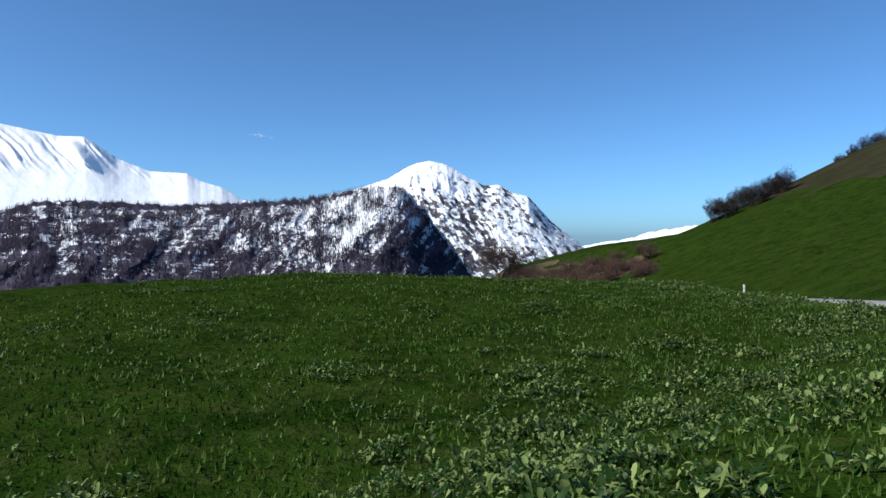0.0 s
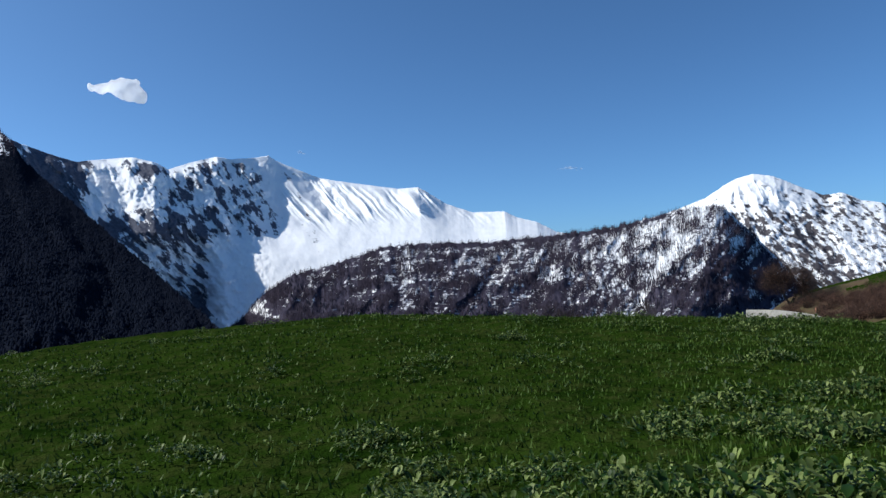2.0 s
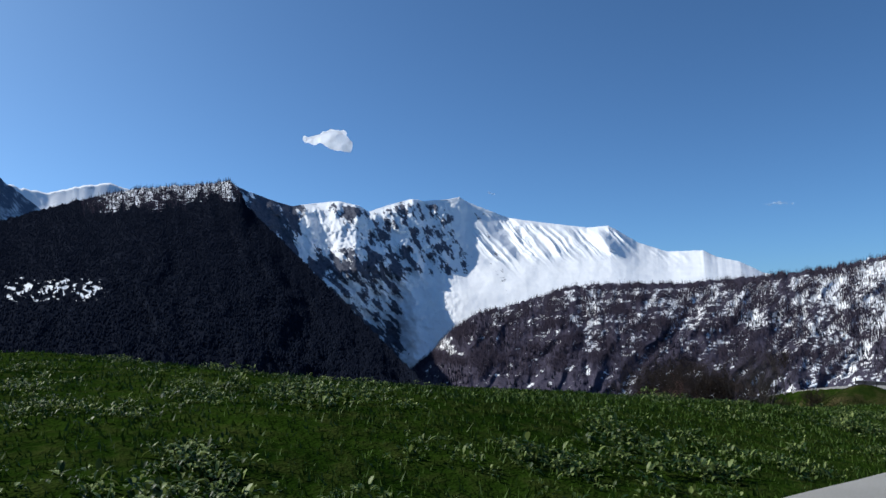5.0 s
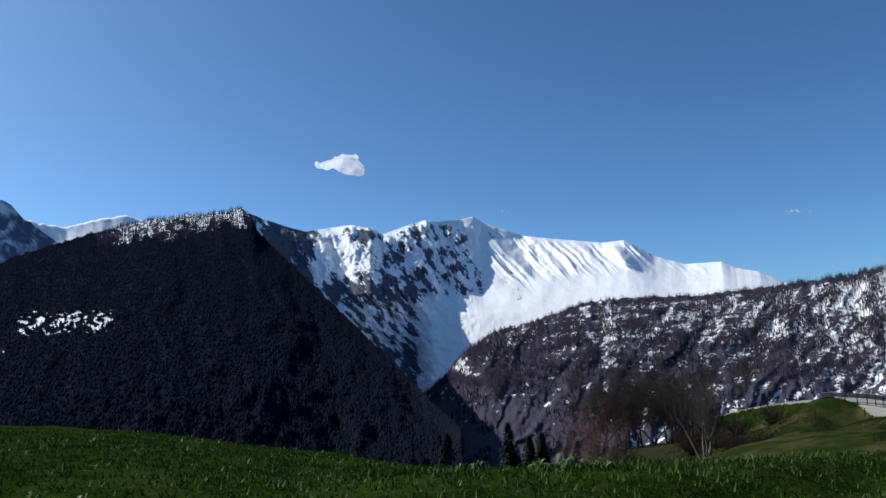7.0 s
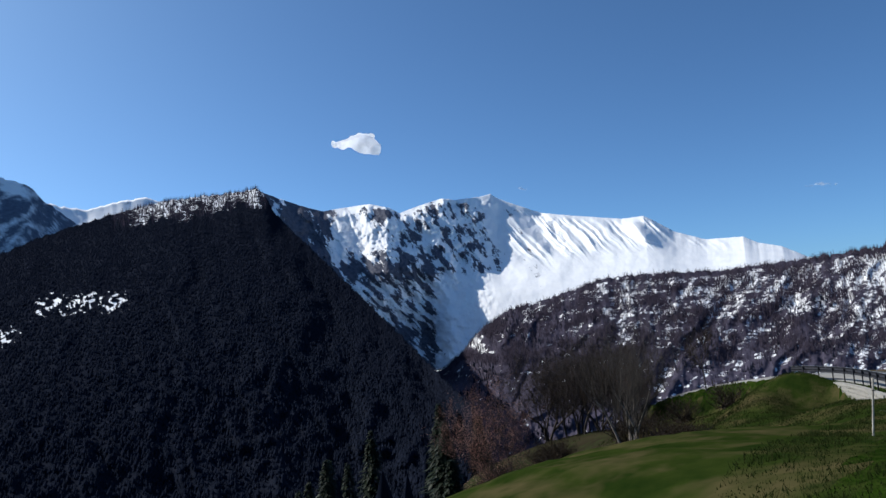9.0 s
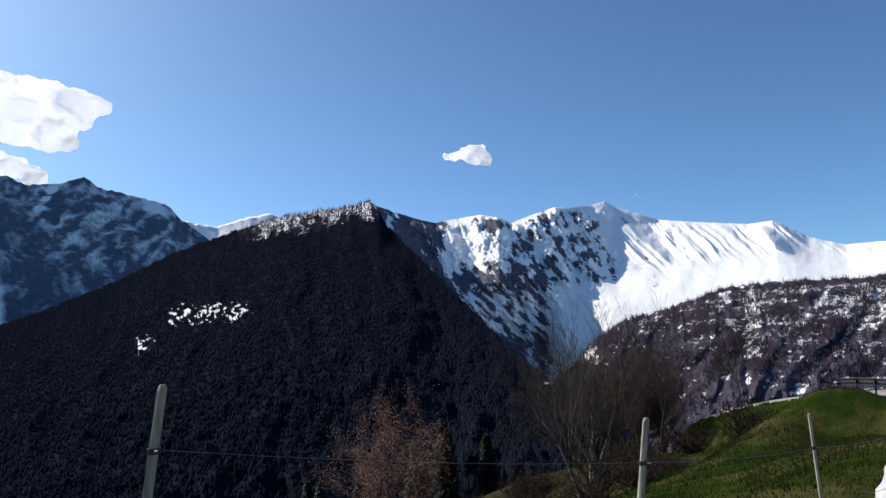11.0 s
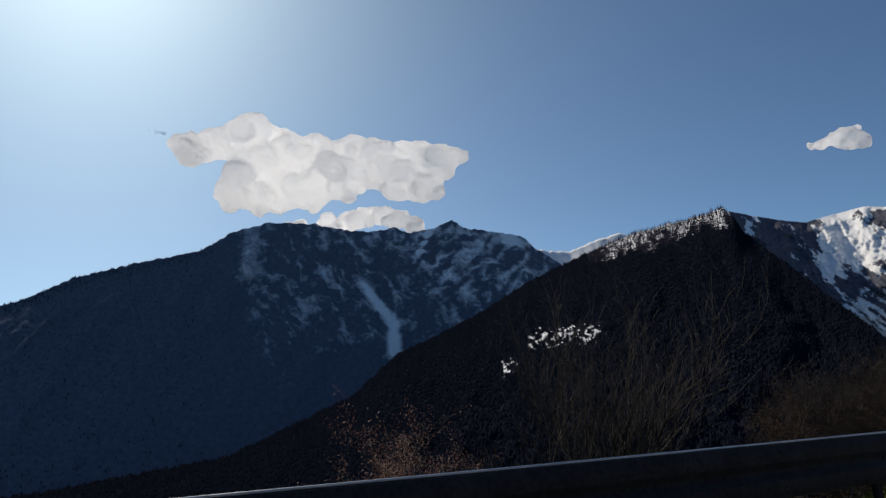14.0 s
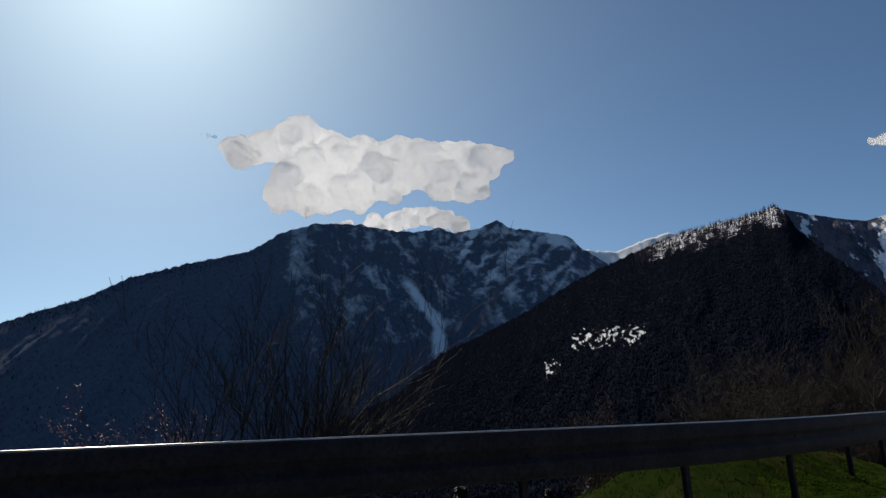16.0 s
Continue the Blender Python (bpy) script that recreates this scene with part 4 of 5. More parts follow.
def slope_grass():
    """Longer tufts along the lower verge and the hillside."""
    rng = np.random.default_rng(13)
    x, y = rng.uniform(-16, 16, 340000), rng.uniform(60, 118, 340000)
    e, zr = beside_road(x, y)
    k = (e > 0.15) & (e < 14 + 2 * fbm(x / 2, y / 2, 2)) & (y < 112) & (rng.random(len(x)) < np.clip(1.1 - 0.10 * e, 0.25, 1)) & ((e < 3) | (y > 90))
    x, y, e = x[k], y[k], e[k]
    z = ground_height(x, y)
    n = len(x)
    h = rng.uniform(0.02, 0.07, n) * (1 + 0.25 * np.minimum(e, 9)) * (0.5 + smooth(-0.2, 0.3, fbm(x / 1.8, y / 1.8, 3)))
    w = rng.uniform(0.004, 0.009, n) * (1 + 0.28 * e)
    th = rng.uniform(0, 6.283, n)
    v = np.stack([np.stack([x - np.cos(th) * w, y - np.sin(th) * w, z - 0.01], 1), np.stack([x + np.cos(th) * w, y + np.sin(th) * w, z - 0.01], 1),
                  np.stack([x + rng.normal(0, 0.5, n) * h, y + rng.normal(0, 0.5, n) * h, z + h], 1)], 1).reshape(-1, 3)
    ob = mesh_object("verge_grass", v, np.arange(3 * n).reshape(-1, 3), M_TUFT)
    tagged(ob, "rough grass on the verge and hillside", "grass", kind="stuff")


dock_plants()
grass_blades()
slope_grass()


# ---- trees and shrubs ----
def grow(rng, height, levels, stems, spread, curl=0.18, up=0.25, ratio=0.62, lean=0.28):
    """Branch pieces of a leafless tree: ends, radii and level."""
    out = []

    def shoot(p, d, length, rad, level):
        steps = 4 if level < 2 else 3
        for i in range(steps):
            q = p + d * (length / steps)
            r2 = rad * (1 - 0.16 * (i + 1) / steps * 2)
            out.append((p, q, rad, max(r2, 0.002), level))
            p, rad = q, max(r2, 0.002)
            d = d + rng.normal(0, curl, 3) + np.array([0, 0, up * 0.3])
            d = d / np.linalg.norm(d)
            if level < levels and (i > 0 or level > 0):
                for k in range(2 if level < 2 else rng.integers(1, 3)):
                    side = rng.normal(0, 1, 3)
                    side -= d * (side @ d)
                    side /= np.linalg.norm(side)
                    dd = d * 0.75 + side * spread * rng.uniform(0.6, 1.2) + np.array([0, 0, up])
                    dd /= np.linalg.norm(dd)
                    shoot(p.copy(), dd, length * ratio * rng.uniform(0.7, 1.15), rad * 0.55, level + 1)

    for s in range(stems):
        d = np.array([rng.normal(0, lean if stems > 1 else 0.06), rng.normal(0, lean if stems > 1 else 0.06), 1.0])
        shoot(np.array([rng.normal(0, 0.12), rng.normal(0, 0.12), 0.0]) * (stems > 1), d / np.linalg.norm(d), height * (0.50 if stems > 1 else 0.55) * rng.uniform(0.85, 1.1), height * 0.0105, 0)
    return out


def tree(name, place, height, label, category, levels=3, stems=1, spread=0.8, bark=None, twig=None, foliage=None, leaf=(0.06, 900), seed=1, group="", sink=0.15, up=0.25, lean=0.28):
    """A tapered trunk with limbs, fine twigs, and buds or leaves where it has them."""
    rng = np.random.default_rng(seed)
    pieces = grow(rng, height, levels, stems, spread, up=up, lean=lean)
    top = max(p[1][2] for p in pieces)
    k = height / top
    root = new(name)
    z = float(ground_height(np.array([place[0]]), np.array([place[1]]))[0]) if len(place) == 2 else place[2]
    root.location = (place[0], place[1], z - sink)
    tagged(root, label, category, group)
    for nm, lo, hi, sides, mt in (("trunk", 0, 1, 6, bark), ("branchwork", 1, 9, 3, twig)):
        sel = [p for p in pieces if lo <= p[4] < hi]
        if not sel:
            continue
        v, f = tube_arrays([p[0] * k for p in sel], [p[1] * k for p in sel], [max(p[2] * k, 0.008) for p in sel], [max(p[3] * k, 0.006) for p in sel], sides)
        mesh_object(nm, v, f, mt, root, shade=True)
    if foliage:
        tips = np.array([p[1] * k for p in pieces if p[4] >= levels - 1])
        size, count = leaf
        c = tips[rng.integers(0, len(tips), count)] + rng.normal(0, size * 2.2, (count, 3))
        v, f = leaves_mesh(c, rng.uniform(0, 6.28, count), rng.uniform(-0.6, 1.2, count), np.full(count, size) * rng.uniform(0.6, 1.4, count), np.full(count, size * 0.6), rng.uniform(0, 0.5, count))
        mesh_object("crown", v, f, foliage, root)
    return root


def spruce(place, height, seed):
    rng = np.random.default_rng(seed)
    z = float(ground_height(np.array([place[0]]), np.array([place[1]]))[0])
    root = new("spruce_tree")
    root.location = (place[0], place[1], z - 0.2)
    tagged(root, "dark green spruce tree on the valley slope", "tree", "spruces on the slope")
    a = np.array([[0, 0, 0], [0, 0, height * 0.5]])
    b = np.array([[0, 0, height * 0.5], [0, 0, height]])
    v, f = tube_arrays(a, b, [height * 0.018, height * 0.010], [height * 0.010, 0.01], 7)
    mesh_object("trunk", v, f, M_BARK, root, shade=True)
    n = 900
    t = rng.random(n) ** 0.8
    zz = height * (0.10 + 0.88 * t)
    reach = height * 0.23 * (1 - t) ** 0.85 * rng.uniform(0.55, 1.1, n) + 0.12
    th = rng.uniform(0, 6.28, n)
    inner = rng.uniform(0.05, 0.55, n)
    base = np.stack([np.cos(th) * reach * inner, np.sin(th) * reach * inner, zz], 1)
    v, f = leaves_mesh(base, th, rng.uniform(-0.5, 0.15, n), reach * (1 - inner) + 0.25, rng.uniform(0.25, 0.55, n) * (1.2 - t * 0.6), rng.uniform(0.05, 0.35, n))
    mesh_object("crown", v, f, M_NEEDLE, root)
    return root


def shrub(place, radius, height, label, mt, seed, group="", name="shrub", count=1300, leaf=0.09, fluff=0.13):
    rng = np.random.default_rng(seed)
    z = float(ground_height(np.array([place[0]]), np.array([place[1]]))[0])
    root = new(name)
    root.location = (place[0], place[1], z - 0.1)
    tagged(root, label, "tree" if name == "hilltop_tree" else "shrub", group)
    n = 70
    th, ph = rng.uniform(0, 6.28, n), np.sqrt(rng.random(n)) * 1.1
    tip = np.stack([np.cos(th) * np.sin(ph) * radius, np.sin(th) * np.sin(ph) * radius, height * np.cos(ph * 0.9) * rng.uniform(0.7, 1.0, n)], 1)
    foot = rng.normal(0, radius * 0.18, (n, 3)) * [1, 1, 0]
    mid = (tip + foot) / 2 + rng.normal(0, radius * 0.1, (n, 3))
    v, f = tube_arrays(np.vstack([foot, mid]), np.vstack([mid, tip]), np.r_[np.full(n, 0.025), np.full(n, 0.014)], np.r_[np.full(n, 0.014), np.full(n, 0.005)], 4)
    mesh_object("stemwork", v, f, M_TWIG, root)
    c = tip[rng.integers(0, n, count)] * rng.uniform(0.45, 1.05, (count, 1)) + rng.normal(0, radius * fluff, (count, 3))
    c[:, 2] = np.abs(c[:, 2])
    v, f = leaves_mesh(c, rng.uniform(0, 6.28, count), rng.uniform(0.2, 1.4, count), rng.uniform(0.7, 2.2, count) * leaf, rng.uniform(0.2, 0.6, count) * leaf, rng.uniform(0, 0.5, count))
    mesh_object("crown", v, f, mt, root)
    return root


def land(x, y):
    return float(ground_height(np.array([x]), np.array([y]))[0])


tree("copper_tree", (-13.2, 95.4), -7.0 - land(-13.2, 95.4), "young tree full of copper-red buds on the hillside", "tree", 4, 1, 0.85, M_BARK, M_TWIG, M_COPPER, (0.062, 17000), 23, up=0.30)
tree("pale_tree", (-8.4, 102.8), -3.6 - land(-8.4, 102.8), "leafless pale-barked tree with several tall stems", "tree", 3, 6, 0.50, M_SILVER, M_BACKLIT_BARK, seed=22, up=0.30, lean=0.17)
tree("birch_tree", (-10.6, 119.9), -5.4 - land(-10.6, 119.9), "slender leafless tree with a pale trunk at the bend", "tree", 4, 1, 0.6, M_BACKLIT_BARK, M_TWIG, seed=36, up=0.3)
tree("russet_tree", (-12.6, 111.4), -8.4 - land(-12.6, 111.4), "small tree with russet buds at the edge of the thicket", "tree", 4, 1, 0.8, M_BARK, M_TWIG, M_RUST, (0.05, 2600), seed=39, up=0.2)
tree("bare_tree", (10.4, 121.0), 0.2 - land(10.4, 121.0), "bushy leafless brown tree on the bank above the wall", "tree", 4, 6, 0.85, M_BARK, M_TWIG, M_RUST, (0.13, 9000), seed=37, up=0.15)
rng_t = np.random.default_rng(50)
kinds = [tree("thicket_tree", (-15.0 - 4 * i, 117.0 + 2.5 * i), -6.9 - land(-15.0 - 4 * i, 117.0 + 2.5 * i), "leafless brown thicket tree below the road bend", "tree", 4, 1 + i % 3, 0.8, M_BARK, M_TWIG, M_BROWNLEAF if i % 2 else None, (0.06, 1500), seed=60 + i, group="thicket below the bend", up=0.16) for i in range(5)]
tops = [-6.9 - land(-15.0 - 4 * i, 117.0 + 2.5 * i) for i in range(5)]
for i in range(20):
    q = rng_t.random()
    px, py = -5 - 31 * q + rng_t.normal(0, 1.0), 114.5 + 12 * q + rng_t.uniform(0, 11)
    g = land(px, py)
    if abs(float(beside_road(np.array([px]), np.array([py]))[0][0]) + 2.8) < 5.5:
        continue
    k = max(0.45, (-6.8 + rng_t.normal(0, 0.7) - g) / tops[i % 5])
    t = copy_thing(kinds[i % 5], pose(px, py, g - 0.15, 0, 0, rng_t.uniform(0, 360)))
    t.scale = (k * 1.1, k * 1.1, k)
for i in range(44):
    px, py = rng_t.uniform(-70, -24), rng_t.uniform(52, 122)
    g = float(ground_height(np.array([px]), np.array([py]))[0])
    tall = -14.0 + rng_t.normal(0, 1.6) - g
    if tall > 5.5:
        spruce((px, py), min(17.0, tall), 80 + i)
for i, (px, py, r, h) in enumerate([(-3.5, 97.8, 2.0, max(1.0, -10.4 - land(-3.5, 97.8))), (-5.6, 98.0, 1.6, 1.8), (-1.8, 98.6, 1.3, 1.2), (-5.5, 94.0, 1.0, 0.8), (-6.8, 106.5, 1.5, 1.6), (-9.5, 108.5, 1.8, 2.0)]):
    shrub((px, py), r, h, "rounded olive-brown shrub on the grassy hillside", M_BROWNLEAF, 110 + i, "shrubs on the hillside")
low = [shrub((-14 - 2 * i, 88 + 3 * i), 1.6, 1.5, "dark leafless brush on the steep slope", M_BROWNLEAF, 210 + i, "brush on the slope", "slope_brush", 900, 0.10) for i in range(3)]
for i in range(90):
    px, py = rng_t.uniform(-34, -5), rng_t.uniform(66, 114)
    g = float(ground_height(np.array([px]), np.array([py]))[0])
    if -26 < g < -11.6:
        t = copy_thing(low[i % 3], pose(px, py, g - 0.1, 0, 0, rng_t.uniform(0, 360)))
        k = rng_t.uniform(0.7, 1.6)
        t.scale = (k, k, k * rng_t.uniform(0.7, 1.3))
for i in range(80):
    t = rng_t.random()
    px, py = 12 + 18 * t + rng_t.normal(0, 1.2), 121 - 15 * t + rng_t.uniform(-17.0, 1.0)
    if float(beside_road(np.array([px]), np.array([py]))[0][0]) < -ROAD_W - 1.5:
        shrub((px, py), rng_t.uniform(1.2, 2.3), rng_t.uniform(1.0, 2.4), "rusty brown leafless brush on the bank above the wall", M_RUST, 130 + i, "brush on the bank", "brush", 1100, 0.13)
for i in range(10):
    a = radians(-21.5 - 0.55 * i)
    d = 158 + rng_t.normal(0, 4)
    shrub((-math.sin(a) * d, math.cos(a) * d), rng_t.uniform(1.8, 3.0), rng_t.uniform(3.6, 6.4), "dark leafless bushy tree at the top of the green hill", M_SCRUB, 150 + i, "trees on the hill", "hilltop_tree", 3000, 0.22, 0.08)
for i in range(6):
    a = radians(-30 - 0.8 * i)
    shrub((-math.sin(a) * 190, math.cos(a) * 190), 1.8 + 0.2 * (i % 4), 3.4 + 0.6 * (i % 3), "dark leafless bushy tree at the top of the green hill", M_SCRUB, 170 + i, "trees on the hill", "hilltop_tree", 2200, 0.22, 0.08)


def scatter_cones(name, label, x, y, h, w, mt, rng):
    z = ground_height(x, y)
    n = len(x)
    th = rng.uniform(0, 6.28, n)[:, None] + np.arange(6)[None] * math.pi / 3
    rows = []
    for zz, rr in ((0.12, 1.0), (0.5, 0.42), (0.45, 0.66), (1.0, 0.02)):
        rows.append(np.stack([x[:, None] + np.cos(th) * (w * rr)[:, None], y[:, None] + np.sin(th) * (w * rr)[:, None], (z + h * zz)[:, None] + 0 * th], -1))
    v = np.stack(rows, 1).reshape(n, 24, 3)
    f = []
    for a in (0, 2):
        for k in range(6):
            f.append([a * 6 + k, a * 6 + (k + 1) % 6, a * 6 + 6 + (k + 1) % 6, a * 6 + 6 + k])
    faces = (np.arange(n)[:, None, None] * 24 + np.array(f)[None]).reshape(-1, 4)
    return tagged(mesh_object(name, v.reshape(-1, 3), faces, mt), label, "forest", kind="stuff")


rng_v = np.random.default_rng(90)
vx, vy = rng_v.uniform(-900, -50, 20000), rng_v.uniform(-120, 900, 20000)
vk = ground_height(vx, vy) < -17
vx, vy = vx[vk], vy[vk]
scatter_cones("valley_forest", "dark conifer forest filling the valley", vx, vy, rng_v.uniform(7, 14, len(vx)), rng_v.uniform(1.6, 2.8, len(vx)), M_CONIFER_FAR, rng_v)


# ---- roadside ----
def ground_at(x, y):
    return float(ground_height(np.array([x]), np.array([y]))[0])


# fence with posts, wires and a strip of tape
FENCE = [(12.65, 78.04), (12.88, 80.98), (12.82, 83.15), (12.85, 84.9), (12.15, 87.2), (11.85, 88.95)]
TOPS = [-6.17, -6.63, -6.84, -6.92, -7.21, -7.34]
fence = new("wire_fence")
fence.location = (*FENCE[0], ground_at(*FENCE[0]))
tagged(fence, "low wire fence on weathered wooden posts beside the road", "fence")
O3 = np.array(fence.location)
rng_f = np.random.default_rng(3)
for (fx, fy), ft in zip(FENCE, TOPS):
    bm = bmesh.new()
    g = ground_at(fx, fy) - 0.25
    r = 0.024 if fy < 82 else rng_f.uniform(0.014, 0.018)
    rings = []
    lean = np.array([0.12, 0.19]) if fy < 82 else rng_f.normal(0, 0.02, 2)
    for t in (0, 0.35, 0.7, 0.985, 1.0):
        rr = r * (1.0 - 0.12 * t) * (0.72 if t == 1.0 else 1)
        c = Vector((fx + lean[0] * (t - 1), fy + lean[1] * (t - 1), g + (ft - g) * t)) - Vector(O3)
        rings.append([bm.verts.new(c + Vector((math.cos(k * 0.785) * rr * rng_f.uniform(0.92, 1.06), math.sin(k * 0.785) * rr * rng_f.uniform(0.92, 1.06), 0))) for k in range(8)])
    for a, b in zip(rings, rings[1:]):
        for k in range(8):
            bm.faces.new((a[k], a[(k + 1) % 8], b[(k + 1) % 8], b[k]))
    bm.faces.new(rings[-1])
    post = part("post", bm, M_POST, fence)
    knob = bmesh.new()
    s_ = (ft - 0.28 - g) / (ft - g)
    at_ = Vector((fx + lean[0] * (s_ - 1), fy + lean[1] * (s_ - 1), ft - 0.28)) - Vector(O3)
    bmesh.ops.create_cone(knob, cap_ends=True, segments=10, radius1=r + 0.006, radius2=r + 0.006, depth=0.025, matrix=Matrix.Translation(at_))
    bmesh.ops.create_cone(knob, cap_ends=True, segments=8, radius1=0.010, radius2=0.007, depth=0.05, matrix=Matrix.Translation(at_) @ pose(r + 0.02, 0, 0, 0, 90, 0))
    part("insulator", knob, M_DARKPOLE, post, "dark plastic insulator")
LINE = [(*p, t) for p, t in zip(FENCE, TOPS)] + [(12.28, 90.27, -7.35)]
for drop in (0.28, 0.72):
    a, b = [], []
    for i in range(len(LINE) - 1):
        p0, p1 = np.array(LINE[i]) - [0, 0, drop], np.array(LINE[i + 1]) - [0, 0, drop]
        q = [p0 + (p1 - p0) * t - np.array([0, 0, 0.12 * t * (1 - t)]) for t in np.linspace(0, 1, 7)]
        a += q[:-1]
        b += q[1:]
    v, f = tube_path(np.array(a + b[-1:]) - O3, 0.0022, 5)
    mesh_object("wire", v, f, M_WIRE, fence)
for (t0, w0, h0, nm, mt, lab) in ((4.03, 0.07, 0.10, "rag", M_ORANGE, "faded orange rag"), (5.30, 0.03, 0.20, "tape", M_CREAM, "pale hanging tape")):
    i = int(t0)
    p0, p1 = np.array(LINE[i]) - [0, 0, 0.28], np.array(LINE[i + 1]) - [0, 0, 0.28]
    c = p0 + (p1 - p0) * (t0 - i) - O3
    bm = bmesh.new()
    rows = []
    for k in range(6):
        s = k / 5
        rows.append([bm.verts.new((c[0] + 0.03 * math.sin(s * 5 + j), c[1] + w0 * (j - 0.5) * (1 - 0.75 * s) + 0.05 * s, c[2] - h0 * s)) for j in (0, 1)])
    for a, b in zip(rows, rows[1:]):
        bm.faces.new((a[0], a[1], b[1], b[0]))
    bmesh.ops.solidify(bm, geom=bm.faces[:], thickness=0.003)
    part(nm, bm, mt, fence, lab)

# bundle under a white sheet
bm = bmesh.new()
bmesh.ops.create_icosphere(bm, subdivisions=4, radius=1)
for v in bm.verts:
    n = v.co.normalized()
    crease = abs(noise.noise(n * 2.6 + Vector((3, 1, 4)))) * 0.30 + abs(noise.noise(n * 4.5 + Vector((1, 7, 2)))) * 0.20
    f = 0.80 + crease
    peak = max(n.z, -0.2)
    slim = 1 - 0.62 * max(peak, 0) ** 1.5
    v.co = Vector((n.x * 0.40 * f * slim, n.y * 0.50 * f * slim + 0.14 * max(peak, 0), peak * 0.75 * f ** 0.35))
bundle = part("covered_bundle", bm, M_PLASTIC, None, "", True)
bundle.location = (12.3, 86.2, ground_at(12.3, 86.2) - 0.04)
tagged(bundle, "crumpled white plastic sheet over a bundle in the grass", "tarpaulin")


# snow pole at the start of the guardrail
def snow_pole(x, y, foot, top, r):
    root = new("snow_pole")
    root.location = (x, y, foot)
    # tilt fitted to the camera's view, rolling-shutter skew included
    root.rotation_euler = (radians(-9.5), radians(1.0), 0)
    tagged(root, "tall snow marker pole with red, dark and cream bands, tilted to fit the view", "marker pole")
    h = top - foot
    marks = [0, h - 1.42, h - 0.93, h - 0.46, h]
    for nm, mt, a, b, lab in (("lower_band", M_DARKPOLE, marks[0], marks[1], "dark band"), ("cream_band", M_CREAM, marks[1], marks[2], "cream band"), ("dark_band", M_DARKPOLE, marks[2], marks[3], "dark band"), ("red_band", M_RED, marks[3], marks[4], "red-brown band")):
        bm = bmesh.new()
        bmesh.ops.create_cone(bm, cap_ends=True, segments=16, radius1=r, radius2=r * 0.985, depth=b - a, matrix=Matrix.Translation((0, 0, (a + b) / 2)))
        part(nm, bm, mt, root, lab, True)


snow_pole(12.29, 90.25, ground_at(12.29, 90.25) - 0.1, -5.88, 0.027)


def delineator(x, y):
    root = new("road_delineator")
    root.location = (x, y, ground_at(x, y))
    tagged(root, "slim white plastic road delineator post on the verge", "road post")
    bm = bmesh.new()
    box(bm, -0.04, -0.03, -0.1, 0.04, 0.03, 0.80, 0.012)
    part("post", bm, M_WHITE, root)
    bm = bmesh.new()
    box(bm, -0.043, -0.033, 0.56, 0.043, 0.033, 0.68, 0.008)
    part("reflector", bm, M_CREAM, root, "pale reflector band")


delineator(15.35, 35.0)


# ---- guardrail, walls ----
RAIL = spline(np.array([(12.46, 90.36, -7.66), (11.5, 92.2, -7.82), (9.8, 95.55, -8.03), (7.6, 100.5, -8.28), (5.38, 105.5, -8.54), (3.0, 109.6, -8.78), (0.2, 112.7, -8.98), (-1.4, 113.9, -9.1)]), 0.25)


def along(line, step):
    """Evenly spaced places along a line, with its direction."""
    d = np.r_[0, np.cumsum(np.linalg.norm(np.diff(line[:, :2], axis=0), axis=1))]
    s = np.arange(0, d[-1], step)
    p = np.stack([np.interp(s, d, line[:, i]) for i in range(3)], 1)
    t = np.gradient(p[:, :2], axis=0)
    return p, t / np.linalg.norm(t, axis=1, keepdims=True)


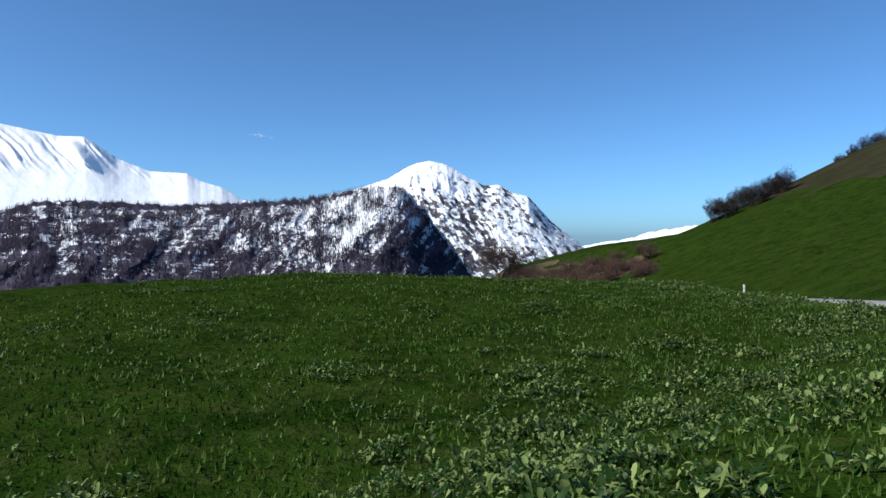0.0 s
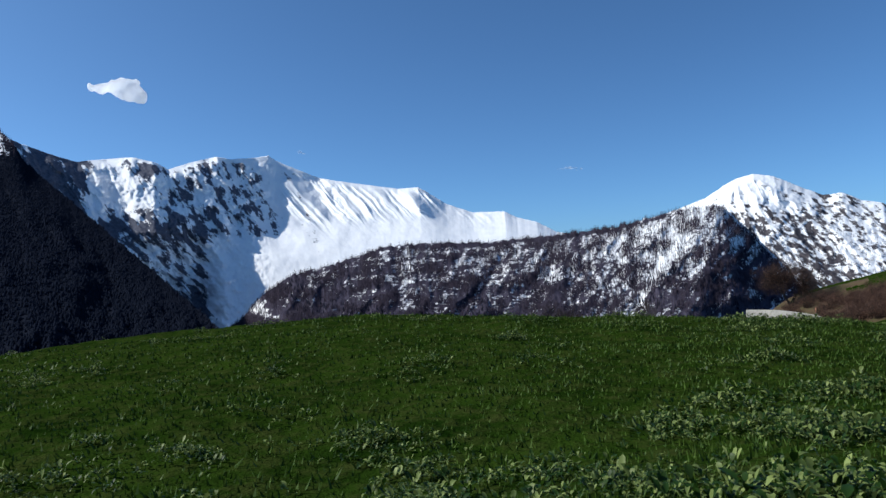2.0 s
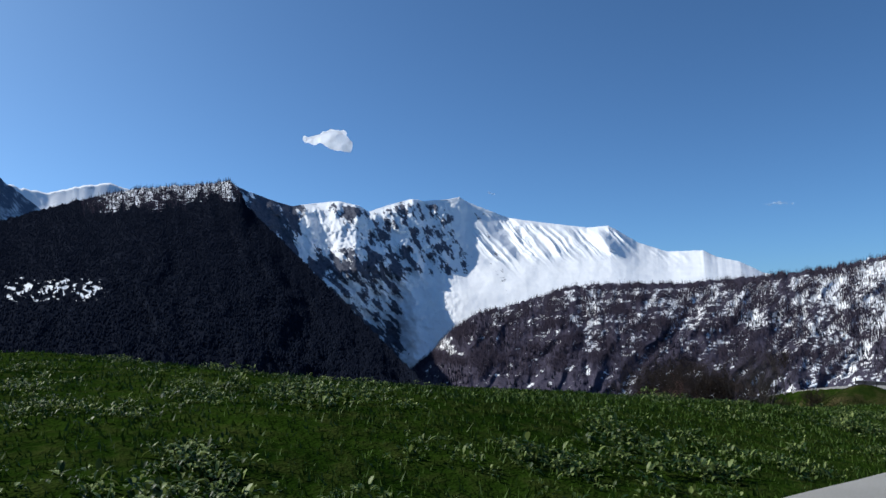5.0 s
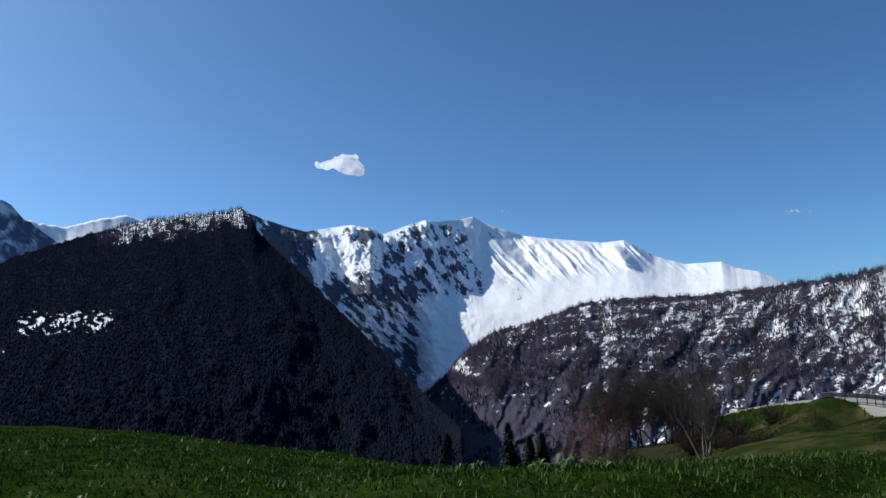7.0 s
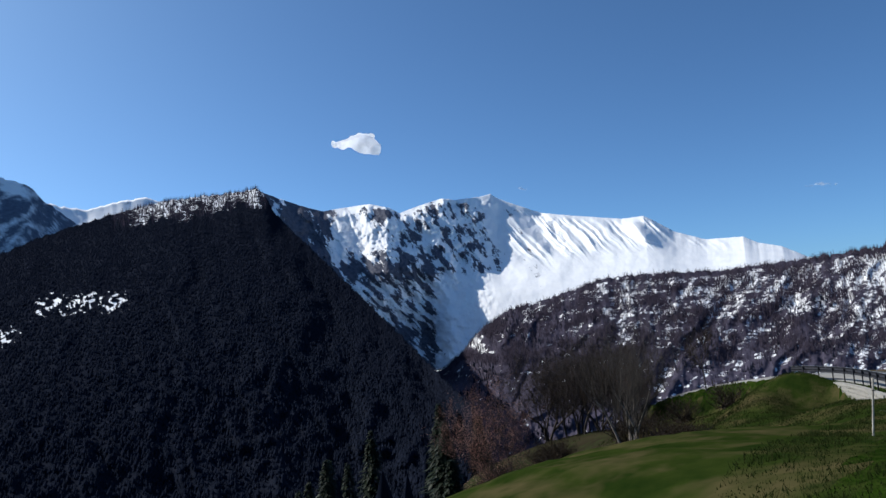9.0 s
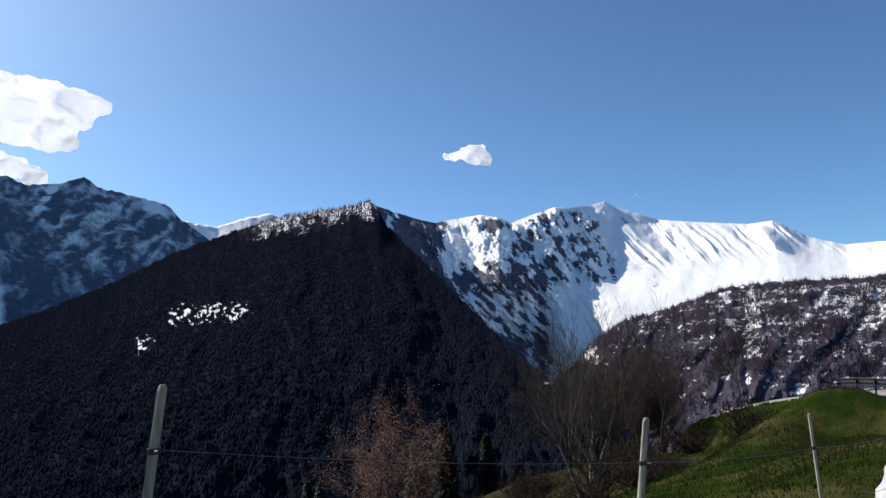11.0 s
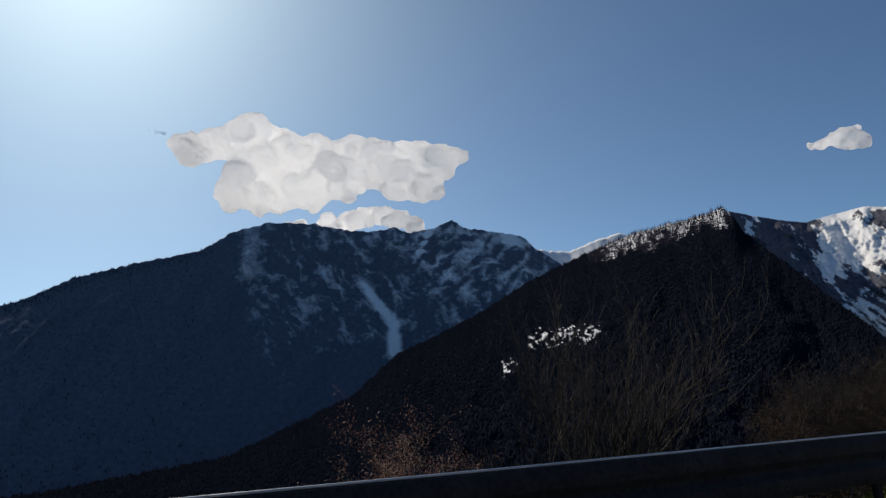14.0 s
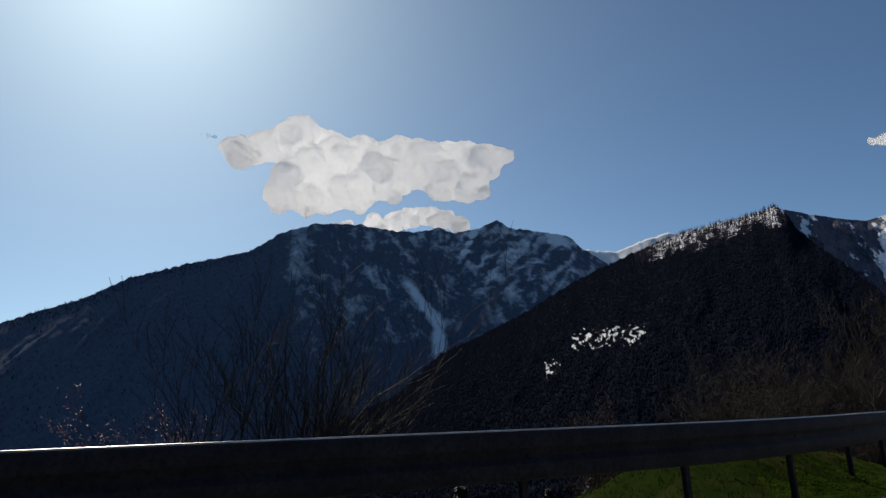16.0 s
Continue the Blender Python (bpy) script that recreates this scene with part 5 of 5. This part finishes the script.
def guardrail():
    root = new("guardrail")
    root.location = tuple(RAIL[0])
    tagged(root, "grey galvanised W-beam guardrail along the road edge", "guardrail")
    o = RAIL[0]
    # depth towards the road (positive) against height below the top edge
    prof = [(0.0, 0.012), (0.012, 0.0), (0.03, 0.006), (0.044, 0.045), (0.048, 0.075), (0.044, 0.105), (0.014, 0.140), (0.008, 0.155), (0.014, 0.170), (0.044, 0.205), (0.048, 0.235), (0.044, 0.265), (0.03, 0.304), (0.012, 0.310), (0.0, 0.298)]
    p, t = along(RAIL, 0.5)
    out = np.stack([t[:, 1], -t[:, 0]], 1)
    for a in range(0, len(p) - 1, 8):
        k = slice(a, min(a + 9, len(p)))
        rows = []
        for sgn in (0.0, 0.004):
            for dep, h in prof:
                rows.append(np.column_stack([p[k, :2] + out[k] * (1.2 * dep - sgn + (0.002 if (a // 8) % 2 else 0)), p[k, 2] - 1.27 * h]) - o)
        v = np.stack(rows, 1)
        n, m = v.shape[:2]
        idx = np.arange(n * m).reshape(n, m)
        half = m // 2
        f = []
        for i in range(n - 1):
            for j in range(half - 1):
                f.append([idx[i, j], idx[i + 1, j], idx[i + 1, j + 1], idx[i, j + 1]])
                f.append([idx[i, half + j], idx[i, half + j + 1], idx[i + 1, half + j + 1], idx[i + 1, half + j]])
            for j in (0, half - 1):
                f.append([idx[i, j], idx[i, half + j], idx[i + 1, half + j], idx[i + 1, j]])
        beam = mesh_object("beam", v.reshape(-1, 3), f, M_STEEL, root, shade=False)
        # strip along the top that carries the painted glint
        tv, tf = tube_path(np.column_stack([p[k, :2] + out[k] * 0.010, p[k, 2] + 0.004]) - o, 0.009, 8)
        tagged(mesh_object("top_edge", tv, tf, M_GALV, beam, shade=True), "galvanised rolled edge, coloured bright for the sun's glint")
    pp, tt = along(RAIL, 2.0)
    made = None
    for i in range(len(pp)):
        d = -math.degrees(math.atan2(tt[i, 0], tt[i, 1]))
        if made is None:
            bm = bmesh.new()
            box(bm, -0.115, -0.028, -1.35, -0.109, 0.028, -0.02)
            box(bm, -0.06, -0.028, -1.35, -0.054, 0.028, -0.02)
            box(bm, -0.109, -0.003, -1.35, -0.06, 0.003, -0.02)
            box(bm, -0.054, -0.03, -0.24, 0.0, 0.03, -0.08, 0.006)
            me = bpy.data.meshes.new("post")
            bm.to_mesh(me)
            bm.free()
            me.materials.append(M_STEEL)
            made = me
        ob = new("post", made)
        ob.parent = root
        ob.matrix_local = pose(*(pp[i] - o), 0, 0, d)
        bm = bmesh.new()
        bmesh.ops.create_cone(bm, cap_ends=True, segments=8, radius1=0.018, radius2=0.012, depth=0.02, matrix=pose(0.014, 0, -0.197, 0, 90, 0))
        part("bolt", bm, M_STEEL, ob)
    # broad end plate, set before the first beam
    bm = bmesh.new()
    rows = []
    for k in range(13):
        q = k / 12
        y = -0.48 + 0.54 * q
        edge = max(0.0, abs(q - 0.5) - 0.38) / 0.12
        hi, lo = 0.11 - 0.05 * edge ** 2, -0.52 + 0.06 * edge ** 2
        x = 0.025 - 0.02 * edge ** 2 + 0.006 * math.sin(q * 9)
        rows.append([bm.verts.new((x, y, lo + (hi - lo) * j / 8)) for j in range(9)])
    for a, b in zip(rows, rows[1:]):
        for j in range(8):
            bm.faces.new((a[j], b[j], b[j + 1], a[j + 1]))
    bmesh.ops.solidify(bm, geom=bm.faces[:], thickness=0.006)
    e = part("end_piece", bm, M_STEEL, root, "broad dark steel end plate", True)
    e.matrix_local = pose(0, 0, 0, 0, 0, 8.0)


guardrail()

# concrete retaining wall on the uphill side of the bend
WALL = spline(np.array([(15.6, 104.6, -8.5), (14.0, 107.6, -8.35), (11.4, 111.2, -8.0), (8.0, 114.8, -7.75), (4.2, 118.2, -7.85)]), 0.5)
wt = np.gradient(WALL[:, :2], axis=0)
wt /= np.linalg.norm(wt, axis=1, keepdims=True)
wo = np.stack([wt[:, 1], -wt[:, 0]], 1)
cols = []
top = WALL[:, 2] - 0.10 * smooth(2.5, 0, np.arange(len(WALL)) * 0.5)
for off, zz in ((0.0, np.full(len(WALL), -10.9)), (0.06, top - 0.05), (0.10, top), (0.42, top + 0.0), (0.46, top - 0.04), (0.46, np.full(len(WALL), -10.9))):
    cols.append(np.column_stack([WALL[:, :2] + wo * off, zz]))
v = np.stack(cols, 1)
nn = len(WALL)
f = [list(q) for q in grid_faces(nn, 6)] + [[5, 4, 3, 2, 1, 0], [(nn - 1) * 6 + k for k in range(6)]]
tagged(mesh_object("wall_retaining", v.reshape(-1, 3), f, M_CONCRETE), "pale weathered concrete retaining wall at the bend", "wall", kind="structure")

# masonry wall that carries the road on the valley side
mp, mt_ = along(RAIL[(RAIL[:, 1] > 98.5) & (RAIL[:, 0] > -4)], 0.5)
mo = np.stack([-mt_[:, 1], mt_[:, 0]], 1)
ztop = mp[:, 2] - 0.92
cols = [np.column_stack([mp[:, :2] + mo * off, zz]) for off, zz in ((0.12, ztop), (0.34, ztop - 0.02), (0.50, ztop - 2.4), (0.0, ztop - 2.4))]
masonry = mesh_object("wall_masonry", np.stack(cols, 1).reshape(-1, 3), [list(q) for q in grid_faces(len(mp), 4)], M_MORTAR)
tagged(masonry, "pale rubble masonry wall carrying the road above the slope", "wall", kind="structure")
d = np.r_[0, np.cumsum(np.linalg.norm(np.diff(mp[:, :2], axis=0), axis=1))]
rng_m = np.random.default_rng(15)
stones = []
for k in range(6):
    bm = bmesh.new()
    bmesh.ops.create_cube(bm, size=1)
    bmesh.ops.subdivide_edges(bm, edges=bm.edges[:], cuts=1)
    for vv in bm.verts:
        n = vv.co.normalized()
        vv.co = Vector((vv.co.x * 0.6 + n.x * 0.24, vv.co.y * 0.6 + n.y * 0.24, vv.co.z * 0.6 + n.z * 0.24)) + Vector(rng_m.normal(0, 0.035, 3))
    me = bpy.data.meshes.new("stone")
    bm.to_mesh(me)
    bm.free()
    me.materials.append(M_STONE)
    stones.append(me)
made = 0
for row in range(6):
    s = rng_m.uniform(0, 0.2)
    while s < d[-1] - 0.3 and made < 300:
        w = rng_m.uniform(0.26, 0.60)
        c = [np.interp(s + w / 2, d, col) for col in (mp[:, 0], mp[:, 1], ztop, mo[:, 0], mo[:, 1])]
        ob = new("stone", stones[rng_m.integers(6)])
        ob.parent = masonry
        zz = c[2] - 0.13 - row * 0.24
        off = 0.345 + 0.065 * (row * 0.24 + 0.13)
        turn = math.degrees(math.atan2(c[4], c[3]))
        ob.matrix_local = pose(c[0] + c[3] * off, c[1] + c[4] * off, zz, rng_m.normal(0, 3), 0, turn) @ Matrix.Diagonal((0.16, w * 0.96, rng_m.uniform(0.20, 0.25), 1))
        s += w
        made += 1
